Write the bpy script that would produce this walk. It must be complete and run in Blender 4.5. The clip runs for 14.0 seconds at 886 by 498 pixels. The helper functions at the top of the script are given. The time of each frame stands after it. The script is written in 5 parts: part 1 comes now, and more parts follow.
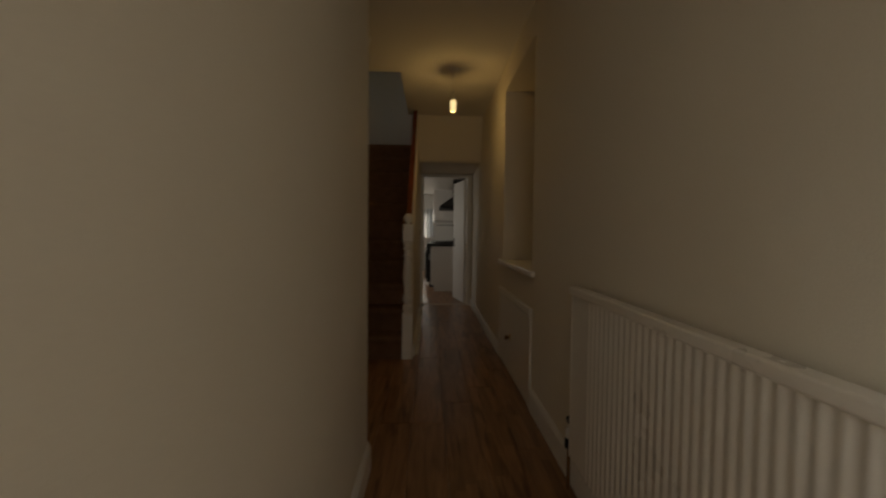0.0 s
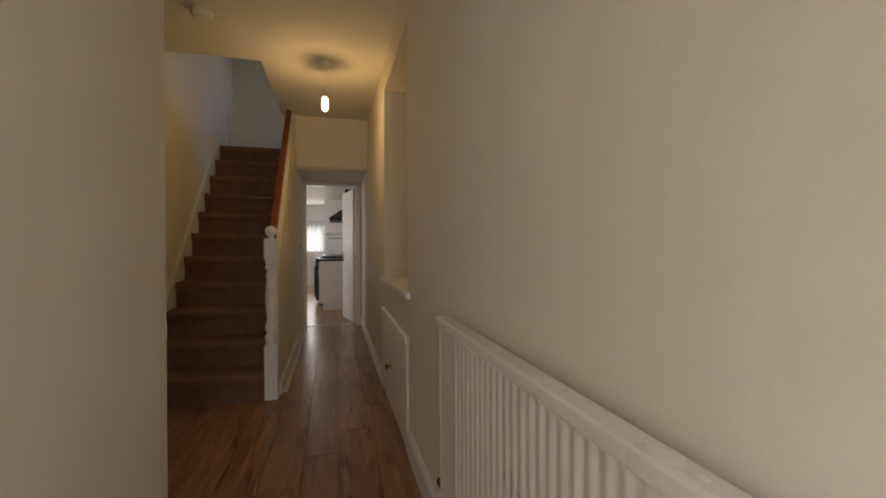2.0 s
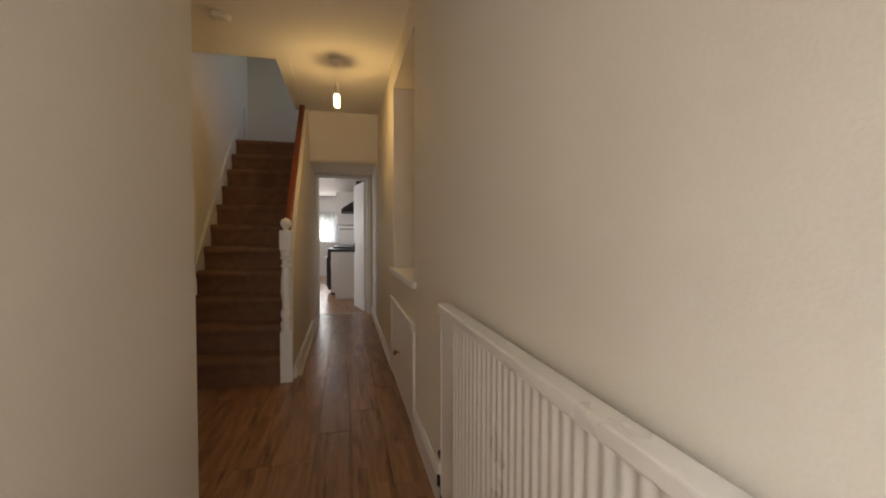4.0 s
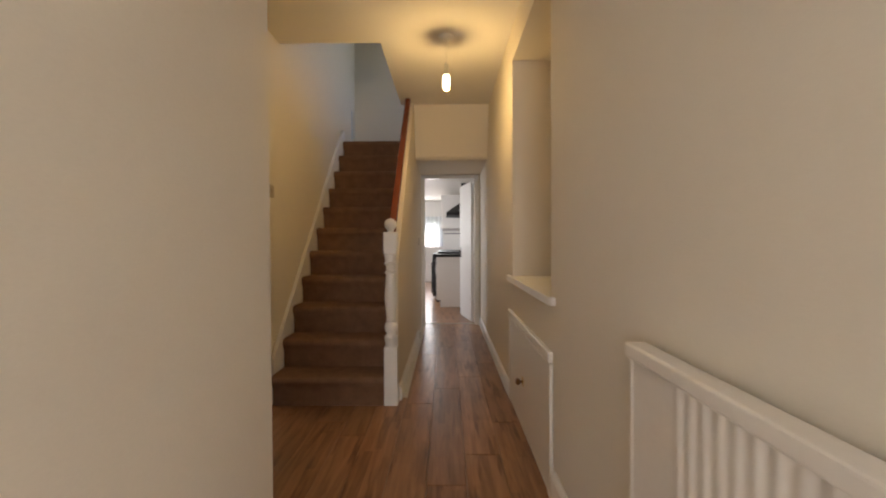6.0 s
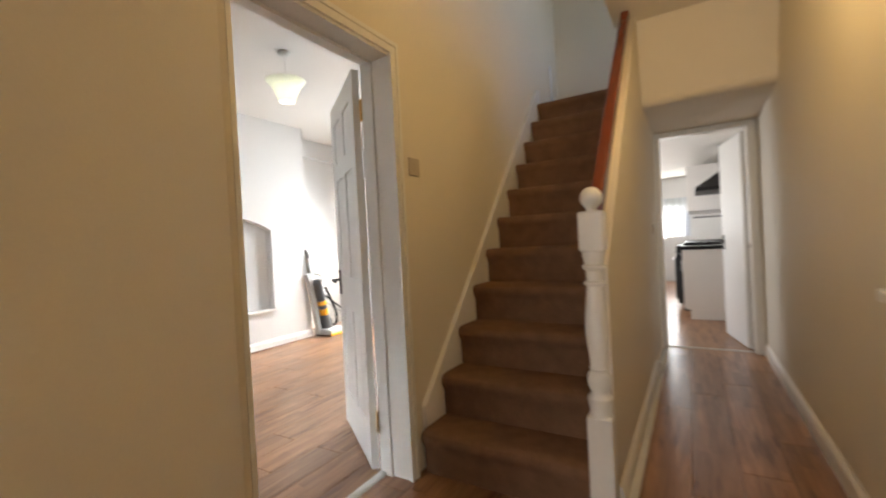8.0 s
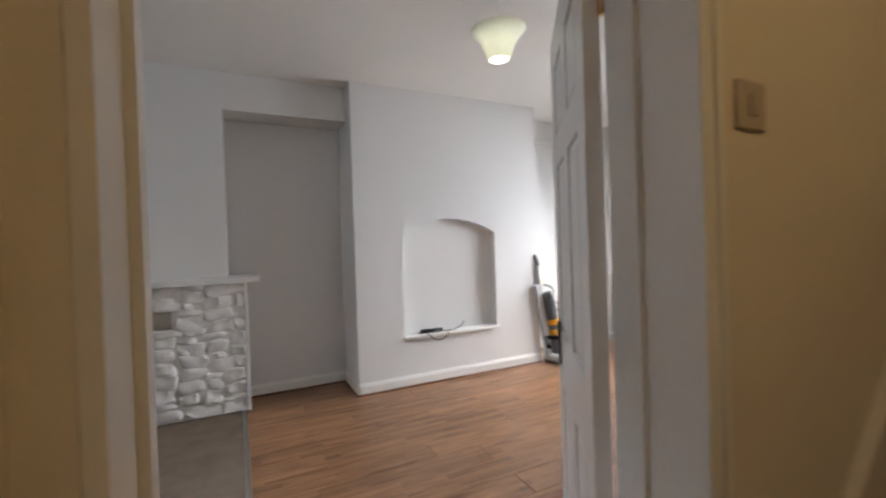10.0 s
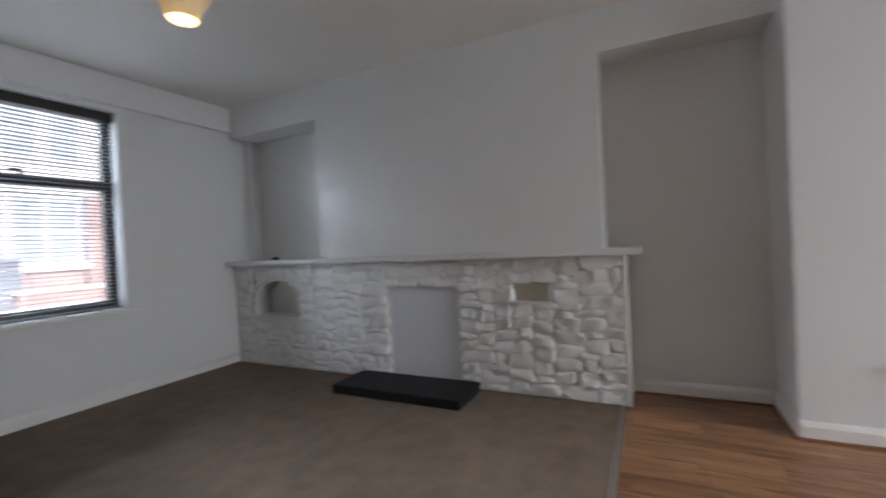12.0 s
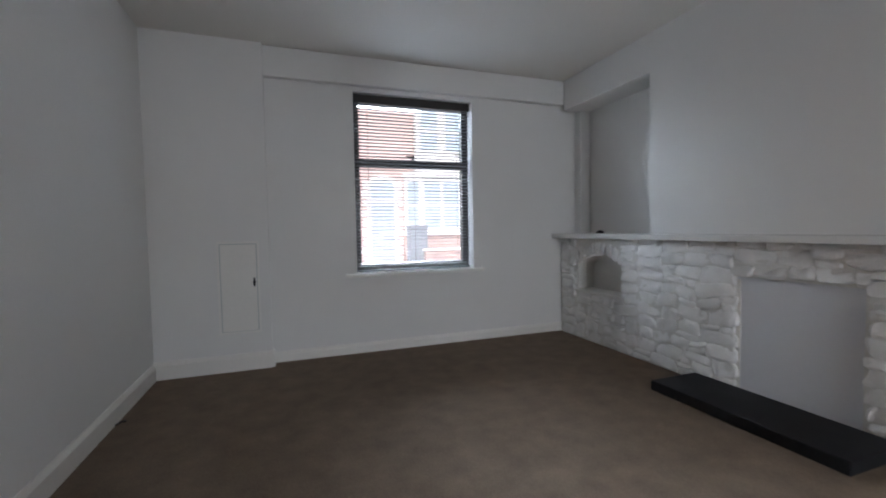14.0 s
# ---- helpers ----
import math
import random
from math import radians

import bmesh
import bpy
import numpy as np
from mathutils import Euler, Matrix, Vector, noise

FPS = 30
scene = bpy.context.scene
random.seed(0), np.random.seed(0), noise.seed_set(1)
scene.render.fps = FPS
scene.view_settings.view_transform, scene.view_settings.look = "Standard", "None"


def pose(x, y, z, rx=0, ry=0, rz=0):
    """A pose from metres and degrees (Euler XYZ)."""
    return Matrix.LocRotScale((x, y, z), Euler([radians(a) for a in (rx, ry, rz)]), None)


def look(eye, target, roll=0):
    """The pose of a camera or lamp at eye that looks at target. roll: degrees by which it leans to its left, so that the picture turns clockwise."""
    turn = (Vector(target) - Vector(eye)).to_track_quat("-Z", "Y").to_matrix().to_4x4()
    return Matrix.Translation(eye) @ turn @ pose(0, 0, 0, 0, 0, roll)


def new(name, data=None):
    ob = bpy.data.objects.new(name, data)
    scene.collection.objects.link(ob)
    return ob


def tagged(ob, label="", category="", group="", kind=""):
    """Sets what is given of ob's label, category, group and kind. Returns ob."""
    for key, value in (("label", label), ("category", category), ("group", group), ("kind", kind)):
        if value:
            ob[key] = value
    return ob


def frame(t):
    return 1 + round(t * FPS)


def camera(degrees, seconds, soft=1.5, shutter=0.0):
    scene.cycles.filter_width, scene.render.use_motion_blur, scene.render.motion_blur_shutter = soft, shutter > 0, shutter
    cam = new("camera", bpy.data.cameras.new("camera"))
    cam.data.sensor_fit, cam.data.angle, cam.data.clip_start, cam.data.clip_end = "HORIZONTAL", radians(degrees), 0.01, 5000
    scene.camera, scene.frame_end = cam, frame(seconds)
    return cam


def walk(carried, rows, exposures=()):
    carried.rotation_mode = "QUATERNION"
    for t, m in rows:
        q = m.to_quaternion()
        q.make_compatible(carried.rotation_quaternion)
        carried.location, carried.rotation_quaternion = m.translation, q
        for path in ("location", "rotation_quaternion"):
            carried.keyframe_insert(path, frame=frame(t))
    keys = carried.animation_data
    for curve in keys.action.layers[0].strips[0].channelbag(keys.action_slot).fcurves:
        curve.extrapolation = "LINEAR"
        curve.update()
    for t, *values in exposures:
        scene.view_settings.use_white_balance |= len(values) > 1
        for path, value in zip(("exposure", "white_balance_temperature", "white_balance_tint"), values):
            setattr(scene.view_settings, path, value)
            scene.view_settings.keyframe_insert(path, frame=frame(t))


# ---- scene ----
cam = camera(93.3, 14.0, soft=1.9, shutter=0.5)
PATH = [
    (0, (-0.153, -0.064, 1.114), (-0.091, 1.933, 1.041), 0.6),
    (0.5, (-0.056, 0.143, 1.105), (0.312, 2.109, 1.107), -1.6),
    (1, (0.025, 0.286, 1.091), (0.723, 2.158, 1.0), -1.9),
    (1.5, (0.058, 0.36, 1.124), (0.588, 2.287, 1.054), -3.2),
    (2, (0.098, 0.297, 1.136), (0.608, 2.231, 1.121), -0.2),
    (2.5, (0.106, 0.234, 1.138), (0.587, 2.175, 1.15), -1.2),
    (4.8, (0.084, 0.158, 1.15), (0.472, 2.119, 1.069), 2.4),
    (5, (0.055, 0.225, 1.133), (0.327, 2.206, 1.071), 1.9),
    (5.5, (0.016, 0.463, 1.145), (0.158, 2.457, 1.095), 0.9),
    (6, (0.039, 0.747, 1.121), (0.023, 2.746, 1.09), -0.3),
    (6.5, (0.056, 1.046, 1.121), (-0.095, 3.04, 1.091), -0.6),
    (7, (0.045, 1.395, 1.109), (-0.132, 3.386, 1.041), -0.5),
    (7.2, (0.04, 1.522, 1.113), (-0.227, 3.503, 1.068), -2.4),
    (7.5, (0.025, 1.685, 1.1), (-0.511, 3.612, 1.11), -2.5),
    (8, (-0.013, 1.95, 1.097), (-1.04, 3.666, 1.075), -3.0),
    (8.2, (-0.066, 2.067, 1.08), (-1.182, 3.726, 1.092), -2.5),
    (10.3, (-0.869, 2.921, 1.265), (-2.759, 3.576, 1.26), -2.6),
    (10.5, (-0.939, 2.976, 1.255), (-2.882, 3.452, 1.268), -3.0),
    (11, (-1.113, 3.082, 1.205), (-3.113, 3.062, 1.206), -2.9),
    (11.5, (-1.274, 3.075, 1.146), (-3.235, 2.681, 1.169), -2.4),
    (12, (-1.421, 3.039, 1.145), (-3.215, 2.156, 1.118), -2.9),
    (12.5, (-1.511, 3.005, 1.154), (-2.959, 1.625, 1.139), -2.3),
    (13, (-1.566, 3.013, 1.138), (-2.638, 1.326, 1.067), -1.5),
    (13.5, (-1.621, 2.989, 1.105), (-2.443, 1.169, 0.987), -0.9),
    (14, (-1.696, 2.931, 1.124), (-2.367, 1.049, 1.032), -1.0),
]
EXPOSURES = [(0.0, 0.20, 8000, 8), (0.5, 0.95, 7700, 8), (1.0, 1.33, 7300, 9), (1.5, 1.74, 7000, 10), (2.0, 1.95, 6900, 12), (2.5, 2.05, 6900, 12),
             (4.8, 2.38, 6650, 12), (6.0, 2.85, 6600, 12), (7.0, 3.25, 6750, 11), (8.2, 3.0, 6600, 9), (10.3, 2.2, 6250, 13), (11.0, 2.08, 6150, 14),
             (12.0, 2.05, 6200, 14), (14.0, 1.98, 6200, 13)]
walk(cam, [(t, look(eye, aim, roll)) for t, eye, aim, roll in PATH], EXPOSURES)

# ---- world and lights ----
world = bpy.data.worlds.new("world")
scene.world = world
world.use_nodes = True
wn = world.node_tree.nodes
sky = wn.new("ShaderNodeTexSky")
sky.sky_type = "NISHITA"
sky.sun_disc = False
sky.sun_elevation = radians(47)
sky.sun_rotation = radians(24)
sky.dust_density = 4.0
world.node_tree.links.new(sky.outputs[0], wn["Background"].inputs[0])
wn["Background"].inputs[1].default_value = 0.12


def lamp(name, kind, energy, colour, m, **more):
    data = bpy.data.lights.new(name, kind)
    data.energy, data.color = energy, colour
    if kind == "SUN":
        data.angle = more["angle"]
    elif kind == "AREA":
        data.shape, data.size, data.size_y = "RECTANGLE", more["w"], more["h"]
    else:
        data.shadow_soft_size = more["r"]
    ob = new(name, data)
    ob.matrix_world = m
    return ob


lamp("sun", "SUN", 0.5, (1.0, 0.96, 0.9), look((9, 20, 24), (0, 0, 0)), angle=radians(70))
# daylight that enters by openings which face the sky
rear_sky = lamp("rear_window_light", "AREA", 8.6, (0.88, 0.94, 1.0), look((-3.3, 7.06, 1.55), (-3.3, 0, -0.6)), w=1.5, h=1.25)
rear_sky.data.spread = radians(128)
# added fill that brightens the kitchen units; no side window is known there
lamp("kitchen_side_fill", "AREA", 6.2, (0.98, 0.98, 1.0), look((-2.17, 8.9, 1.5), (0, 8.6, 1.1)), w=1.3, h=1.1)
lamp("kitchen_window_light", "AREA", 4.6, (0.97, 0.98, 1.0), look((-0.75, 12.60, 1.4), (-0.75, 0, 1.3)), w=1.3, h=0.85)
lamp("front_door_light", "AREA", 2.7, (1.0, 0.975, 0.97), look((0.03, -0.93, 1.25), (0.03, 3, 1.3)), w=0.64, h=1.7)
lamp("landing_window_light", "AREA", 0.09, (0.60, 0.81, 1.0), look((0.46, 5.85, 3.6), (-1.2, 5.7, 3.0)), w=0.8, h=0.9)
front_sky = lamp("front_sky_light", "AREA", 80.0, (0.80, 0.90, 1.0), look((-3.1, -5.0, 4.1), (-3.0, 0.0, 0.9)), w=2.2, h=1.4)
front_sky.data.spread = radians(52)
side_sky = lamp("side_sky_light", "AREA", 13.0, (0.76, 0.88, 1.0), look((2.2, -4.6, 3.6), (-2.8, -0.9, 1.5)), w=3.6, h=1.6)
side_sky.data.spread = radians(44)
# the three electric lamps
lamp("hall_bulb_light", "POINT", 1.5, (1.0, 0.66, 0.25), pose(0.045, 3.77, 2.175), r=0.013)
lamp("front_pendant_light", "POINT", 0.052, (1.0, 0.55, 0.20), pose(-2.49, 1.41, 2.275), r=0.02)
lamp("rear_pendant_light", "POINT", 0.32, (0.95, 1.0, 0.92), pose(-2.70, 4.18, 2.425), r=0.02)


# ---- materials ----
def rgb(c):
    return (c[0], c[1], c[2], 1.0)


def mat(name, base, rough=0.6, var=0.08, fine=60.0, coarse=2.0, bump=0.1, metal=0.0, stretch=(1, 1, 1), rvar=0.1, each=0.0, dirt=None, spec=0.5, space="Object"):
    m = bpy.data.materials.new(name)
    m.use_nodes = True
    nt, nn = m.node_tree, m.node_tree.nodes
    b = nn["Principled BSDF"]
    tc = nn.new("ShaderNodeTexCoord")
    mp = nn.new("ShaderNodeMapping")
    mp.inputs["Scale"].default_value = stretch
    nt.links.new(tc.outputs[space], mp.inputs[0])
    n1, n2 = nn.new("ShaderNodeTexNoise"), nn.new("ShaderNodeTexNoise")
    for n, sc in ((n1, fine), (n2, coarse)):
        n.inputs["Scale"].default_value = sc
        n.inputs["Detail"].default_value = 5
        nt.links.new(mp.outputs[0], n.inputs["Vector"])
    add = nn.new("ShaderNodeMath")
    add.operation = "ADD"
    nt.links.new(n1.outputs[0], add.inputs[0])
    nt.links.new(n2.outputs[0], add.inputs[1])
    last = add
    if each:
        info = nn.new("ShaderNodeObjectInfo")
        mul = nn.new("ShaderNodeMath")
        mul.operation = "MULTIPLY_ADD"
        mul.inputs[1].default_value = each
        nt.links.new(info.outputs["Random"], mul.inputs[0])
        nt.links.new(add.outputs[0], mul.inputs[2])
        last = mul
    ramp = nn.new("ShaderNodeMapRange")
    ramp.inputs[1].default_value, ramp.inputs[2].default_value = 0.6, 1.4 + each
    nt.links.new(last.outputs[0], ramp.inputs[0])
    mix = nn.new("ShaderNodeMix")
    mix.data_type = "RGBA"
    lo = [max(0, c * (1 - var)) for c in base] if dirt is None else dirt
    hi = [min(1, c * (1 + var)) for c in base]
    mix.inputs[6].default_value, mix.inputs[7].default_value = rgb(lo), rgb(hi)
    nt.links.new(ramp.outputs[0], mix.inputs[0])
    nt.links.new(mix.outputs[2], b.inputs["Base Color"])
    rr = nn.new("ShaderNodeMapRange")
    rr.inputs[3].default_value, rr.inputs[4].default_value = max(0.02, rough - rvar), min(1, rough + rvar)
    nt.links.new(n2.outputs[0], rr.inputs[0])
    nt.links.new(rr.outputs[0], b.inputs["Roughness"])
    b.inputs["Metallic"].default_value = metal
    b.inputs["Specular IOR Level"].default_value = spec
    if bump:
        bp = nn.new("ShaderNodeBump")
        bp.inputs["Strength"].default_value = bump
        bp.inputs["Distance"].default_value = 0.004
        nt.links.new(n1.outputs[0], bp.inputs["Height"])
        nt.links.new(bp.outputs[0], b.inputs["Normal"])
    return m


def glow(name, colour, strength):
    m = bpy.data.materials.new(name)
    m.use_nodes = True
    b = m.node_tree.nodes["Principled BSDF"]
    b.inputs["Base Color"].default_value = rgb(colour)
    b.inputs["Emission Color"].default_value = rgb(colour)
    b.inputs["Emission Strength"].default_value = strength
    return m


CREAM = mat("cream_wall_paint", (0.75, 0.69, 0.59), 0.75, 0.035, 180, 1.2, 0.12)
WHITE = mat("white_wall_paint", (0.76, 0.75, 0.73), 0.8, 0.035, 150, 1.1, 0.14)
CEIL = mat("ceiling_paint", (0.77, 0.74, 0.69), 0.85, 0.04, 120, 0.9, 0.18)
GLOSS = mat("white_gloss_wood", (0.80, 0.78, 0.74), 0.32, 0.03, 45, 2.5, 0.05)
HATCHP = mat("cream_gloss_paint", (0.76, 0.71, 0.62), 0.38, 0.03, 60, 2.5, 0.05)
DOORW = mat("white_door_paint", (0.80, 0.79, 0.77), 0.36, 0.03, 70, 2, 0.08, stretch=(1, 1, 0.12))
STONE = mat("white_painted_stone", (0.83, 0.815, 0.79), 0.62, 0.05, 70, 9, 0.8, each=0.12)
TAN = mat("bare_tan_plaster", (0.52, 0.48, 0.40), 0.85, 0.12, 40, 6, 0.4)
SWITCHP = mat("aged_cream_plastic", (0.50, 0.43, 0.35), 0.4, 0.05, 40, 6, 0.02)
MORTAR = mat("painted_mortar", (0.76, 0.74, 0.70), 0.85, 0.1, 60, 5, 0.6)
BOARD = mat("smooth_white_board", (0.74, 0.74, 0.76), 0.5, 0.02, 40, 1.5, 0.03)
SLATE = mat("black_slate", (0.012, 0.012, 0.014), 0.6, 0.3, 40, 4, 0.15, spec=0.25)
CARPET = mat("taupe_carpet", (0.205, 0.156, 0.115), 0.95, 0.26, 150, 7.0, 1.0, spec=0.1)
STAIRC = mat("brown_stair_carpet", (0.215, 0.117, 0.068), 0.95, 0.24, 190, 14.0, 0.9, spec=0.1)
MAHOG = mat("dark_red_varnished_wood", (0.16, 0.035, 0.015), 0.25, 0.3, 50, 5, 0.05, stretch=(1, 0.15, 0.15))
BRASS = mat("brass", (0.65, 0.45, 0.15), 0.3, 0.12, 60, 8, 0.05, metal=1)
BLACKM = mat("black_metal", (0.02, 0.02, 0.022), 0.4, 0.2, 60, 8, 0.05, metal=0.6)
BLACKP = mat("black_plastic", (0.014, 0.014, 0.015), 0.45, 0.2, 60, 8, 0.03, spec=0.3)
GREYP = mat("grey_plastic", (0.13, 0.135, 0.14), 0.35, 0.1, 50, 6, 0.03)
# dark bin plastic, lightened and blued to paint the outdoor haze
BINM = mat("hazed_bin_plastic", (0.24, 0.26, 0.29), 0.5, 0.1, 40, 5, 0.05)
PALEP = mat("pale_grey_plastic", (0.55, 0.57, 0.56), 0.35, 0.08, 50, 6, 0.03)
YELLOW = mat("yellow_plastic", (0.85, 0.42, 0.02), 0.35, 0.08, 50, 6, 0.03)
PLASTIC = mat("white_plastic", (0.78, 0.76, 0.71), 0.35, 0.03, 40, 6, 0.02)
RADP = mat("radiator_enamel", (0.80, 0.76, 0.70), 0.3, 0.03, 40, 3, 0.03)
ALU = mat("aluminium_strip", (0.62, 0.61, 0.59), 0.35, 0.1, 80, 6, 0.05, metal=1)
COPPER = mat("dull_copper", (0.30, 0.17, 0.09), 0.45, 0.2, 80, 9, 0.05, metal=1)
FRAMEB = mat("dark_brown_window_frame", (0.022, 0.016, 0.014), 0.35, 0.2, 50, 5, 0.04)
SLATM = mat("grey_blind_slat", (0.11, 0.115, 0.125), 0.4, 0.15, 30, 6, 0.03)
CORDM = mat("blind_cord", (0.06, 0.05, 0.05), 0.8, 0.1, 60, 6, 0.1)
WORKTOP = mat("black_worktop", (0.012, 0.012, 0.013), 0.55, 0.3, 200, 8, 0.03, spec=0.25)
KITCH = mat("white_kitchen_laminate", (0.80, 0.77, 0.74), 0.35, 0.02, 40, 3, 0.02)
STEEL = mat("brushed_steel", (0.6, 0.6, 0.6), 0.3, 0.1, 80, 8, 0.05, metal=1)
CURTAIN = mat("white_net_curtain", (0.62, 0.65, 0.69), 0.9, 0.03, 80, 4, 0.2)
# red brick paled: washed-out outdoor haze is put into the base colour
BRICK = mat("red_brick", (0.52, 0.39, 0.36), 0.85, 0.25, 30, 2, 0.3, each=0.3)
PAVE = mat("paving", (0.30, 0.29, 0.27), 0.9, 0.15, 30, 0.7, 0.3)
ASPH = mat("asphalt", (0.055, 0.055, 0.058), 0.9, 0.2, 60, 0.6, 0.4)
GRASSY = mat("far_ground", (0.09, 0.11, 0.05), 0.95, 0.3, 6, 0.2, 0.3)
RENDER = mat("white_masonry_paint", (0.78, 0.78, 0.76), 0.8, 0.06, 30, 1.5, 0.2)
PALEBLUE = mat("pale_blue_window_paint", (0.40, 0.46, 0.52), 0.5, 0.08, 20, 2, 0.05)
# opaque pane; the sky's reflection is painted as its pale blue base
PANEB = mat("sky_painted_pane", (0.42, 0.50, 0.58), 0.25, 0.2, 8, 1.5, 0.02)
ROOFT = mat("roof_slate", (0.10, 0.10, 0.12), 0.7, 0.2, 20, 2, 0.3)
SHADE_ON = mat("frosted_glass_shade", (0.78, 0.77, 0.68), 0.35, 0.05, 40, 5, 0.04)
BULB = glow("lit_bulb", (1.0, 0.80, 0.45), 0.9)
BULB_B = glow("lit_warm_lamp", (1.0, 0.66, 0.28), 0.9)
BULB_A = glow("lit_pale_lamp", (1.0, 1.0, 0.92), 0.5)


def lit_through(m, share):
    """Let light through a thin shade or cloth."""
    nt = m.node_tree
    p = nt.nodes["Principled BSDF"]
    tr, mx = nt.nodes.new("ShaderNodeBsdfTranslucent"), nt.nodes.new("ShaderNodeMixShader")
    nt.links.new(p.inputs["Base Color"].links[0].from_socket, tr.inputs[0])
    mx.inputs[0].default_value = share
    nt.links.new(p.outputs[0], mx.inputs[1])
    nt.links.new(tr.outputs[0], mx.inputs[2])
    nt.links.new(mx.outputs[0], nt.nodes["Material Output"].inputs[0])


lit_through(SHADE_ON, 0.6)
lit_through(CURTAIN, 0.65)


def glass_mat():
    m = bpy.data.materials.new("window_glass")
    m.use_nodes = True
    b = m.node_tree.nodes["Principled BSDF"]
    b.inputs["Base Color"].default_value = (0.97, 0.985, 0.98, 1)
    b.inputs["Roughness"].default_value = 0.01
    b.inputs["IOR"].default_value = 1.02
    b.inputs["Transmission Weight"].default_value = 1.0
    return m


GLASS = glass_mat()


def wood_mat(name, dark, light):
    """Laminate with long grain, knots and dark streaks; each plank differs."""
    m = bpy.data.materials.new(name)
    m.use_nodes = True
    nt, nn = m.node_tree, m.node_tree.nodes
    b = nn["Principled BSDF"]
    tc, info = nn.new("ShaderNodeTexCoord"), nn.new("ShaderNodeObjectInfo")
    shift = nn.new("ShaderNodeVectorMath")
    shift.operation = "MULTIPLY_ADD"
    comb = nn.new("ShaderNodeCombineXYZ")
    for k in range(3):
        nt.links.new(info.outputs["Random"], comb.inputs[k])
    shift.inputs[1].default_value = (17, 31, 5)
    nt.links.new(comb.outputs[0], shift.inputs[0])
    nt.links.new(tc.outputs["Object"], shift.inputs[2])
    mp = nn.new("ShaderNodeMapping")
    mp.inputs["Scale"].default_value = (1.0, 0.10, 1.0)
    nt.links.new(shift.outputs[0], mp.inputs[0])
    g = nn.new("ShaderNodeTexNoise")
    g.inputs["Scale"].default_value, g.inputs["Detail"].default_value, g.inputs["Distortion"].default_value = 30, 6, 0.7
    nt.links.new(mp.outputs[0], g.inputs["Vector"])
    mp2 = nn.new("ShaderNodeMapping")
    mp2.inputs["Scale"].default_value = (1.0, 0.11, 1.0)
    nt.links.new(shift.outputs[0], mp2.inputs[0])
    k = nn.new("ShaderNodeTexNoise")
    k.inputs["Scale"].default_value, k.inputs["Detail"].default_value = 20, 3
    nt.links.new(mp2.outputs[0], k.inputs["Vector"])
    cr = nn.new("ShaderNodeValToRGB")
    cr.color_ramp.elements[0].position, cr.color_ramp.elements[1].position = 0.30, 0.72
    cr.color_ramp.elements[0].color, cr.color_ramp.elements[1].color = rgb(dark), rgb(light)
    nt.links.new(g.outputs[0], cr.inputs[0])
    kr = nn.new("ShaderNodeValToRGB")
    kr.color_ramp.elements[0].position, kr.color_ramp.elements[1].position = 0.32, 0.42
    kr.color_ramp.elements[0].color, kr.color_ramp.elements[1].color = (0.52, 0.42, 0.36, 1), (1, 1, 1, 1)
    nt.links.new(k.outputs[0], kr.inputs[0])
    mul = nn.new("ShaderNodeMix")
    mul.data_type, mul.blend_type = "RGBA", "MULTIPLY"
    mul.inputs[0].default_value = 1
    nt.links.new(cr.outputs[0], mul.inputs[6])
    nt.links.new(kr.outputs[0], mul.inputs[7])
    def calc(op, a, b):
        node = nn.new("ShaderNodeMath")
        node.operation = op
        for k, v in enumerate((a, b)):
            if isinstance(v, (int, float)):
                node.inputs[k].default_value = v
            else:
                nt.links.new(v, node.inputs[k])
        return node.outputs[0]
    sep = nn.new("ShaderNodeSeparateXYZ")
    nt.links.new(shift.outputs[0], sep.inputs[0])
    strip = calc("FLOOR", calc("DIVIDE", sep.outputs[0], 0.0475), 0)
    wn1, wn2 = nn.new("ShaderNodeTexWhiteNoise"), nn.new("ShaderNodeTexWhiteNoise")
    wn1.noise_dimensions, wn2.noise_dimensions = "1D", "2D"
    nt.links.new(strip, wn1.inputs["W"])
    cell = nn.new("ShaderNodeCombineXYZ")
    nt.links.new(strip, cell.inputs[0])
    nt.links.new(calc("FLOOR", calc("ADD", calc("DIVIDE", sep.outputs[1], 0.42), calc("MULTIPLY", wn1.outputs[0], 7.0)), 0), cell.inputs[1])
    nt.links.new(cell.outputs[0], wn2.inputs["Vector"])
    tone = nn.new("ShaderNodeValToRGB")
    tone.color_ramp.elements[0].position, tone.color_ramp.elements[1].position = 0.0, 1.0
    tone.color_ramp.elements[0].color, tone.color_ramp.elements[1].color = (0.66, 0.60, 0.55, 1), (1.14, 1.14, 1.14, 1)
    mid = tone.color_ramp.elements.new(0.22)
    mid.color = (0.90, 0.89, 0.88, 1)
    nt.links.new(wn2.outputs[0], tone.inputs[0])
    toned = nn.new("ShaderNodeMix")
    toned.data_type, toned.blend_type = "RGBA", "MULTIPLY"
    toned.inputs[0].default_value = 1
    nt.links.new(mul.outputs[2], toned.inputs[6])
    nt.links.new(tone.outputs[0], toned.inputs[7])
    hs = nn.new("ShaderNodeHueSaturation")
    vr = nn.new("ShaderNodeMapRange")
    vr.inputs[3].default_value, vr.inputs[4].default_value = 0.84, 1.14
    nt.links.new(info.outputs["Random"], vr.inputs[0])
    nt.links.new(vr.outputs[0], hs.inputs["Value"])
    nt.links.new(toned.outputs[2], hs.inputs["Color"])
    nt.links.new(hs.outputs[0], b.inputs["Base Color"])
    b.inputs["Roughness"].default_value = 0.30
